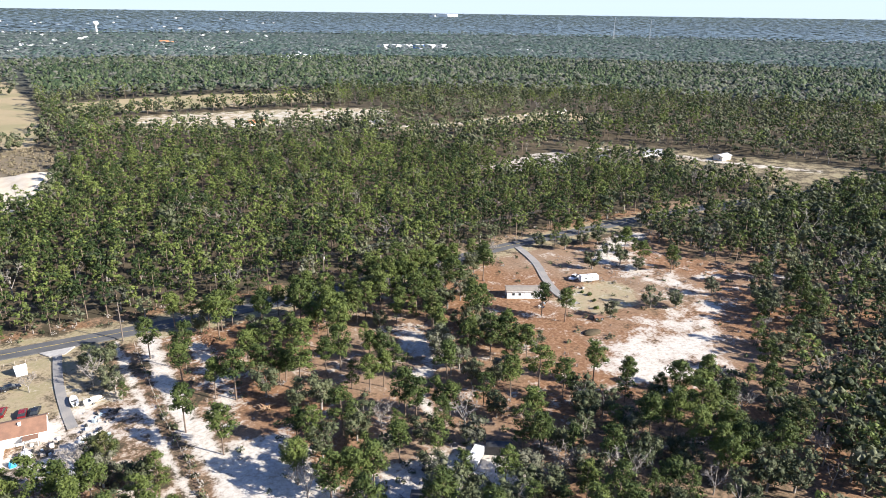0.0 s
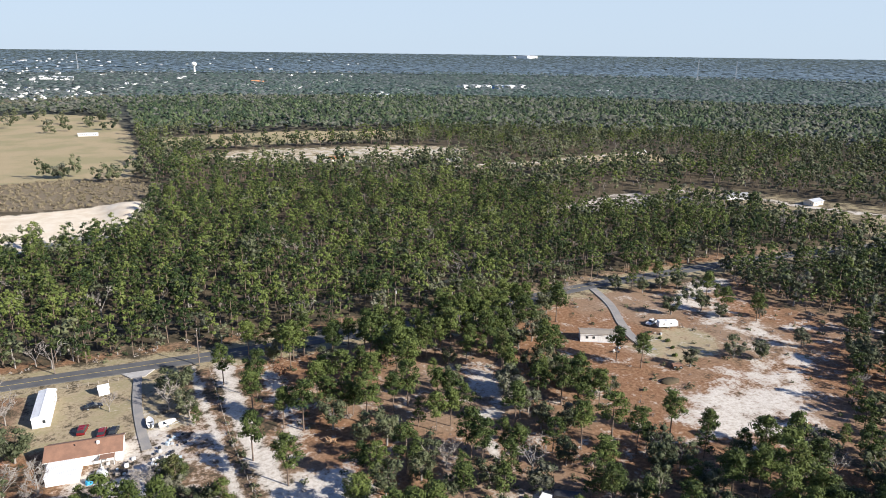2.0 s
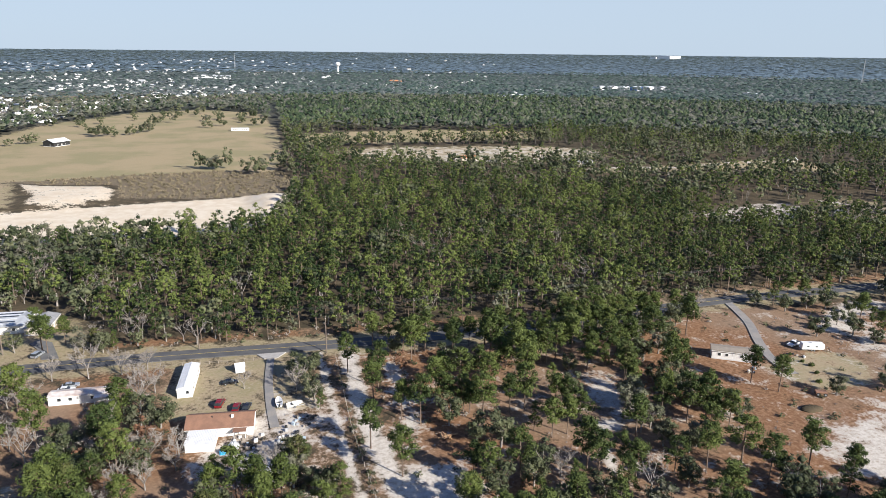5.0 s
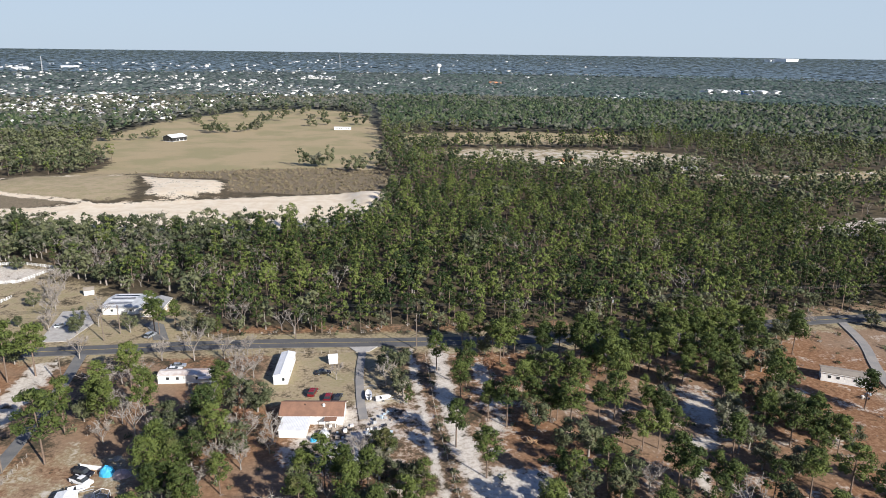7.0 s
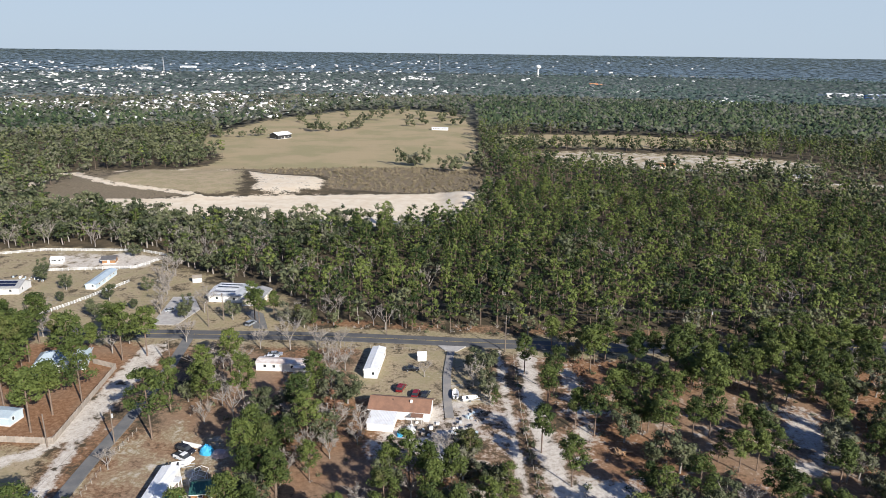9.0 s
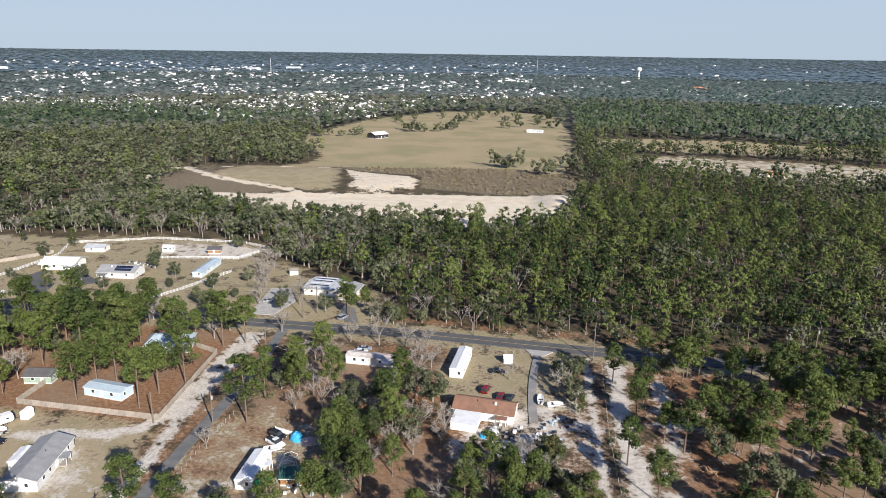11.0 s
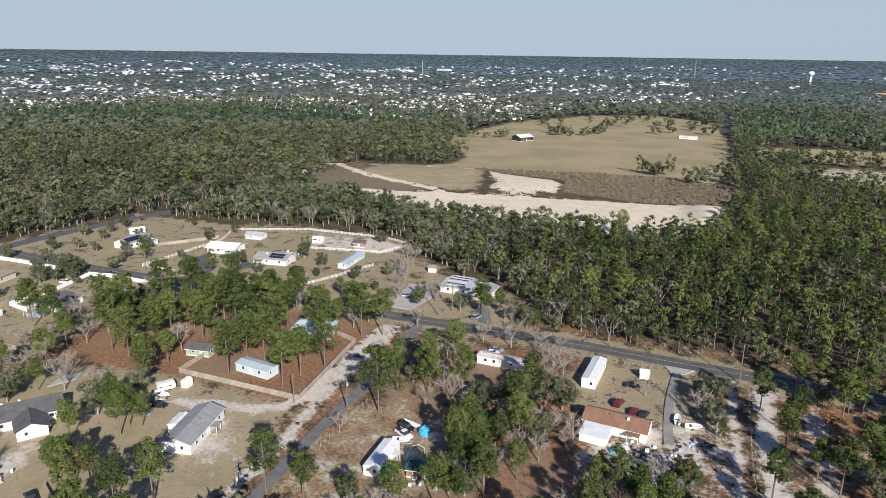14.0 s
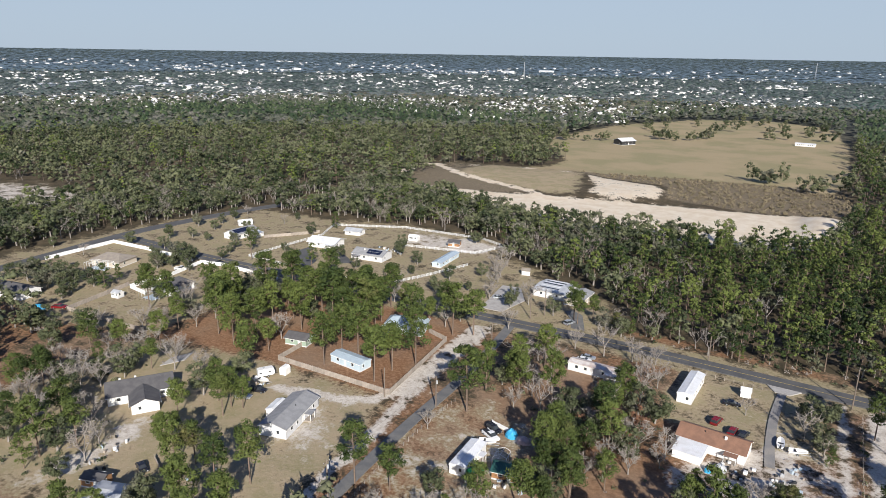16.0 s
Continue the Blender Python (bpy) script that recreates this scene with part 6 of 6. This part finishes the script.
tarp_heap("tarp_heap", "blue tarpaulin beside the red pickup", -256, 124, 8, 3, 1.2, BLUE_TARP, 7)
tarp_heap("sand_mound", "low heap of pale sand with brush", 137, 146.2, 7, 4, 1.0, SOIL, 8)

ob = thing("pipe_frame", pose(-64, 131, 0, 0, 0, 10), "bare white pipe frame of an empty carport", "carport frame")
for k in (-2.6, -0.9, 0.9, 2.6):
    for s in (-1, 1):
        part("upright", tube(bmesh.new(), (s * 1.6, k, -0.1), (s * 1.6, k, 1.7), 0.05, 0.05), WHITE_PAINT, ob)
        part("rafter", tube(bmesh.new(), (s * 1.6, k, 1.7), (0, k, 2.4), 0.05, 0.05), WHITE_PAINT, ob)
for s in (-1.6, 0, 1.6):
    part("purlin", tube(bmesh.new(), (s, -2.6, 1.7 if s else 2.4), (s, 2.6, 1.7 if s else 2.4), 0.05, 0.05), WHITE_PAINT, ob)

ob = thing("garden_tractor_trailer", pose(-66.6, 123.2, 0, 0, 0, 75), "bright green metal trailer with a tipped load", "trailer")
part("tub", prism(bmesh.new(), [(-2.1, 0.5), (1.9, 0.5), (2.3, 1.6), (-2.3, 1.6)], -0.9, 0.9, "y"), GREEN_PAINT, ob)
part("rim_bar", boxes((-2.35, -0.98, 1.56, 2.35, -0.86, 1.7), (-2.35, 0.86, 1.56, 2.35, 0.98, 1.7)), GREEN_METAL, ob)
for s in (-1, 1):
    wheel(ob, -0.6, s * 0.95, 0.4)
    wheel(ob, 0.5, s * 0.95, 0.4)

ob = thing("storage_shed", pose(-140.6, 136, 0, 0, 0, 10), "tall white storage shed beside the board fence", "shed")
part("body", prism(bmesh.new(), [(-1.1, 0), (1.1, 0), (1.1, 2.1), (0.6, 2.6), (-0.6, 2.6), (-1.1, 2.1)], -1.3, 1.3, "y"), WHITE_PAINT, ob)
part("door", boxes((-0.7, -1.36, 0.1, 0.7, -1.3, 1.95)), VINYL, ob)
ob = thing("cargo_container", pose(76, 107.8, 0, 0, 0, -35), "dark green-grey cargo box on sand", "container")
part("body", boxes((-3, -1.2, 0.15, 3, 1.2, 2.5), bevel=0.05), DARK_METAL, ob)
for k in range(12):
    part("rib", boxes((-2.8 + k * 0.5, -1.25, 0.3, -2.65 + k * 0.5, -1.2, 2.4)), DARK_METAL, ob)
ob = thing("farm_cart", pose(145.6, 153, 0, 0, 0, -20), "old dark red farm cart on sand", "cart")
part("bed", boxes((-1.6, -0.8, 0.7, 1.6, 0.8, 1.3), bevel=0.04), BROWN_SHINGLE, ob)
for s in (-1, 1):
    wheel(ob, -1.0, s * 0.85, 0.5)
    wheel(ob, 1.0, s * 0.85, 0.5)
ob = thing("water_tub", pose(-11, 145.8, 0, 0, 0, 5), "low open pen of grey sheet metal", "pen")
part("sheet", boxes((-2.1, -1.4, 0, -2.0, 1.4, 1.2), (2.0, -1.4, 0, 2.1, 1.4, 1.2), (-2.0, -1.4, 0, 2.0, -1.3, 1.2), (-2.0, 1.3, 0, 2.0, 1.4, 1.2), (-2.0, -1.3, 1.0, 2.0, 1.3, 1.06)), GREY_METAL, ob)


def junk(x, y, seed, n=7, label="scattered household junk on bare ground"):
    g = np.random.default_rng(seed)
    ob = thing("junk_heap", pose(x, y, 0), label, "junk")
    mats = (WHITE_PAINT, DARK_METAL, GREY_METAL, GREY_WOOD, BLUE_METAL, RUBBER)
    for i in range(n):
        a, w, d, h = g.uniform(0, 180), g.uniform(0.3, 1.1), g.uniform(0.3, 0.9), g.uniform(0.25, 0.9)
        o = part("junk_piece", boxes((-w / 2, -d / 2, -0.1, w / 2, d / 2, h), bevel=0.05), mats[int(g.integers(0, 6))], ob)
        o.matrix_local = pose(g.normal(0, 1.8), g.normal(0, 1.5), 0, g.uniform(-8, 8), g.uniform(-8, 8), a)


for i, (x, y) in enumerate(((-4, 164), (-5, 158), (-3, 168), (-7, 160), (62, 107), (65, 103.5), (58, 109), (151, 115), (154, 113), (-16.5, 158.5), (-14, 157), (-57.5, 186), (-60, 121.5), (-142, 126), (-121, 86), (-143, 77), (-146, 84), (136, 172), (-5, 138), (-8, 132), (157, 178), (-200, 264), (-188, 260), (-196, 262))):
    junk(x, y, 50 + i)

# ---- far things ----
def far(az, r):
    """Place at a turn (degrees left of +Y) and distance, on the land."""
    a = radians(az)
    x, y = -r * math.sin(a), r * math.cos(a)
    return x, y, float(rise(np.array(x), np.array(y)))


x, y, z = far(-3.42, 2600)
ob = thing("water_tower", pose(x, y, z), "white water tower on a single stem above woods", "water tower")
part("stem", tube(bmesh.new(), (0, 0, -1), (0, 0, 30), 4.0, 2.6, 16), WHITE_PAINT, ob)
bm = bmesh.new()
bmesh.ops.create_uvsphere(bm, u_segments=20, v_segments=12, radius=9.5, matrix=Matrix.Translation((0, 0, 35)) @ Matrix.Diagonal((1, 1, 0.8, 1)))
part("tank", bm, WHITE_PAINT, ob)
part("collar", tube(bmesh.new(), (0, 0, 26), (0, 0, 31), 3.0, 6.5, 16), WHITE_PAINT, ob)

for az, r, h in ((25.75, 2500, 58), (4.5, 3000, 60), (-30.2 - 12.4, 2400, 75), (-45.3, 2500, 70)):
    x, y, z = far(az, r)
    ob = thing("lattice_mast", pose(x, y, z), "thin steel lattice mast above distant woods", "mast")
    for s in range(3):
        a = s * math.tau / 3
        part("leg", tube(bmesh.new(), (2.2 * math.cos(a), 2.2 * math.sin(a), 0), (0.5 * math.cos(a), 0.5 * math.sin(a), h), 0.35, 0.3, 4), GREY_METAL, ob)
    for k in range(8):
        part("brace", tube(bmesh.new(), (-1.9 + k * 0.15, 0, h * k / 8), (1.9 - k * 0.15, 0.3, h * (k + 1) / 8), 0.22, 0.22, 4), GREY_METAL, ob)


def hall(label, az, r, L, W, h, turn, wall=WHITE_PAINT, roof=WHITE_METAL, ridge=1.5):
    x, y, z = far(az, r)
    ob = thing("hall", pose(x, y, z, 0, 0, turn), label, "hall")
    part("wall", prism(bmesh.new(), [(-W / 2, -2), (W / 2, -2), (W / 2, h), (0, h + ridge), (-W / 2, h)], -L / 2, L / 2, "x"), wall, ob)
    part("roof", gable_roof(L, W, h + 0.1, h + ridge + 0.1, 0.8, 0.4), roof, ob)
    for i in range(5):
        part("door", boxes((-L / 2 + L * (i + 0.6) / 5.5, -W / 2 - 0.15, 0.1, -L / 2 + L * (i + 0.6) / 5.5 + 4, -W / 2, h * 0.7)), GREY_WALL, ob)
    return ob


hall("very large white hall near the skyline", -29.5, 4480, 120, 80, 15, 29.5, ridge=2)
hall("low annex of the large white hall", -28.7, 4500, 120, 40, 8, 29.5)
for i in range(6):
    hall("long white shop row beyond woods" if i != 3 else "blue-fronted shop in the shop row", -24.4 - i * 0.92, 1900 + i * 8, 27, 30, 9, 27, SHOP_BLUE if i == 3 else WHITE_PAINT)
for az, r, L in ((-18.0, 1480, 30), (-17.2, 1540, 40), (-17.6, 1600, 26), (-19.5, 1700, 36), (-16.4, 1460, 22), (-36.0, 1780, 40), (-35.4, 1800, 30), (-6.8, 1900, 30), (-11.0, 1830, 30)):
    hall("white commercial building among far trees", az, r, L, 18, 7, -az + 10)
hall("white church with a steep roof beyond pasture", 11.3, 2040, 16, 10, 6, -11, roof=GREY_METAL, ridge=6)
hall("orange-roofed building near the water tower", -8.0, 2050, 34, 20, 7, 8, roof=ORANGE_BRICK, ridge=4)
for az, r, L in ((33.4, 2540, 60), (52, 1800, 90), (54, 1900, 70), (56, 1780, 60), (50, 1750, 50), (47.5, 1640, 46), (58, 2100, 90), (60, 2000, 110), (62, 1900, 80), (44, 2900, 70), (30, 2800, 50), (24, 3000, 60), (5.5, 2300, 50), (6.5, 2350, 40), (48, 2700, 100), (27, 2900, 40)):
    hall("pale commercial roof in the distant town", az, r, L, 26, 8, -az + 6)

# the town: more small houses than one could count
gt = np.random.default_rng(33)
hv, hf = [], []
count = 0
base = 0
while count < 2100:
    az = gt.uniform(-16, 67)
    near = float(np.interp(az, (-16, -2, 8, 15, 18, 30, 37, 44, 56, 67), (1750, 1650, 1500, 1250, 1045, 1060, 1210, 1330, 1260, 1380)))
    r = near + 2400 * gt.uniform(0, 1) ** 1.7
    dens = 0.32 + 0.5 * math.sin(az * 0.42 + 1.4 + r * 0.002) * math.sin(r * 0.008 + az * 0.1)
    dens *= min(1.0, max(0.12, (az + 6) / 24))
    if r < near + 260 and az > 16:
        dens = max(dens, 0.75)
    if gt.uniform() > dens:
        continue
    x, y, z = far(az, r)
    if area(np.array([x]), np.array([y]), PASTURE, 0.1)[0] > 0.4:
        continue
    L, W, h, k = gt.uniform(10, 17), gt.uniform(6, 10), gt.uniform(2.8, 4.2), gt.uniform(0.5, 2.2)
    a = gt.choice((0, 1)) * math.pi / 2 + gt.normal(0, 0.15)
    v = np.array([(-L / 2, -W / 2, -1), (L / 2, -W / 2, -1), (L / 2, W / 2, -1), (-L / 2, W / 2, -1), (-L / 2, -W / 2, h), (L / 2, -W / 2, h), (L / 2, W / 2, h), (-L / 2, W / 2, h), (-L / 2, 0, h + k), (L / 2, 0, h + k)])
    c, s = math.cos(a), math.sin(a)
    hv.append(np.stack([v[:, 0] * c - v[:, 1] * s + x, v[:, 0] * s + v[:, 1] * c + y, v[:, 2] + z], 1))
    f = np.array([(0, 1, 5), (0, 5, 4), (2, 3, 7), (2, 7, 6), (1, 2, 6), (1, 6, 5), (3, 0, 4), (3, 4, 7), (5, 6, 9), (7, 4, 8), (4, 5, 9), (4, 9, 8), (6, 7, 8), (6, 8, 9)])
    hf.append(f + base)
    base += 10
    count += 1
me = fill_mesh(bpy.data.meshes.new("town_houses"), np.concatenate(hv), np.concatenate(hf))
pick = np.random.default_rng(5).choice(3, count, p=(0.26, 0.46, 0.28))
idx = np.zeros(count * 14, np.int32)
idx.reshape(count, 14)[:, 10:] = pick[:, None]
me.polygons.foreach_set("material_index", idx)
for m in (WHITE_PAINT, GREY_SHINGLE, TAN_SHINGLE):
    me.materials.append(m)
me.update()
tagged(new("town_houses", me), "many small pale houses of a distant town", "houses", kind="stuff")
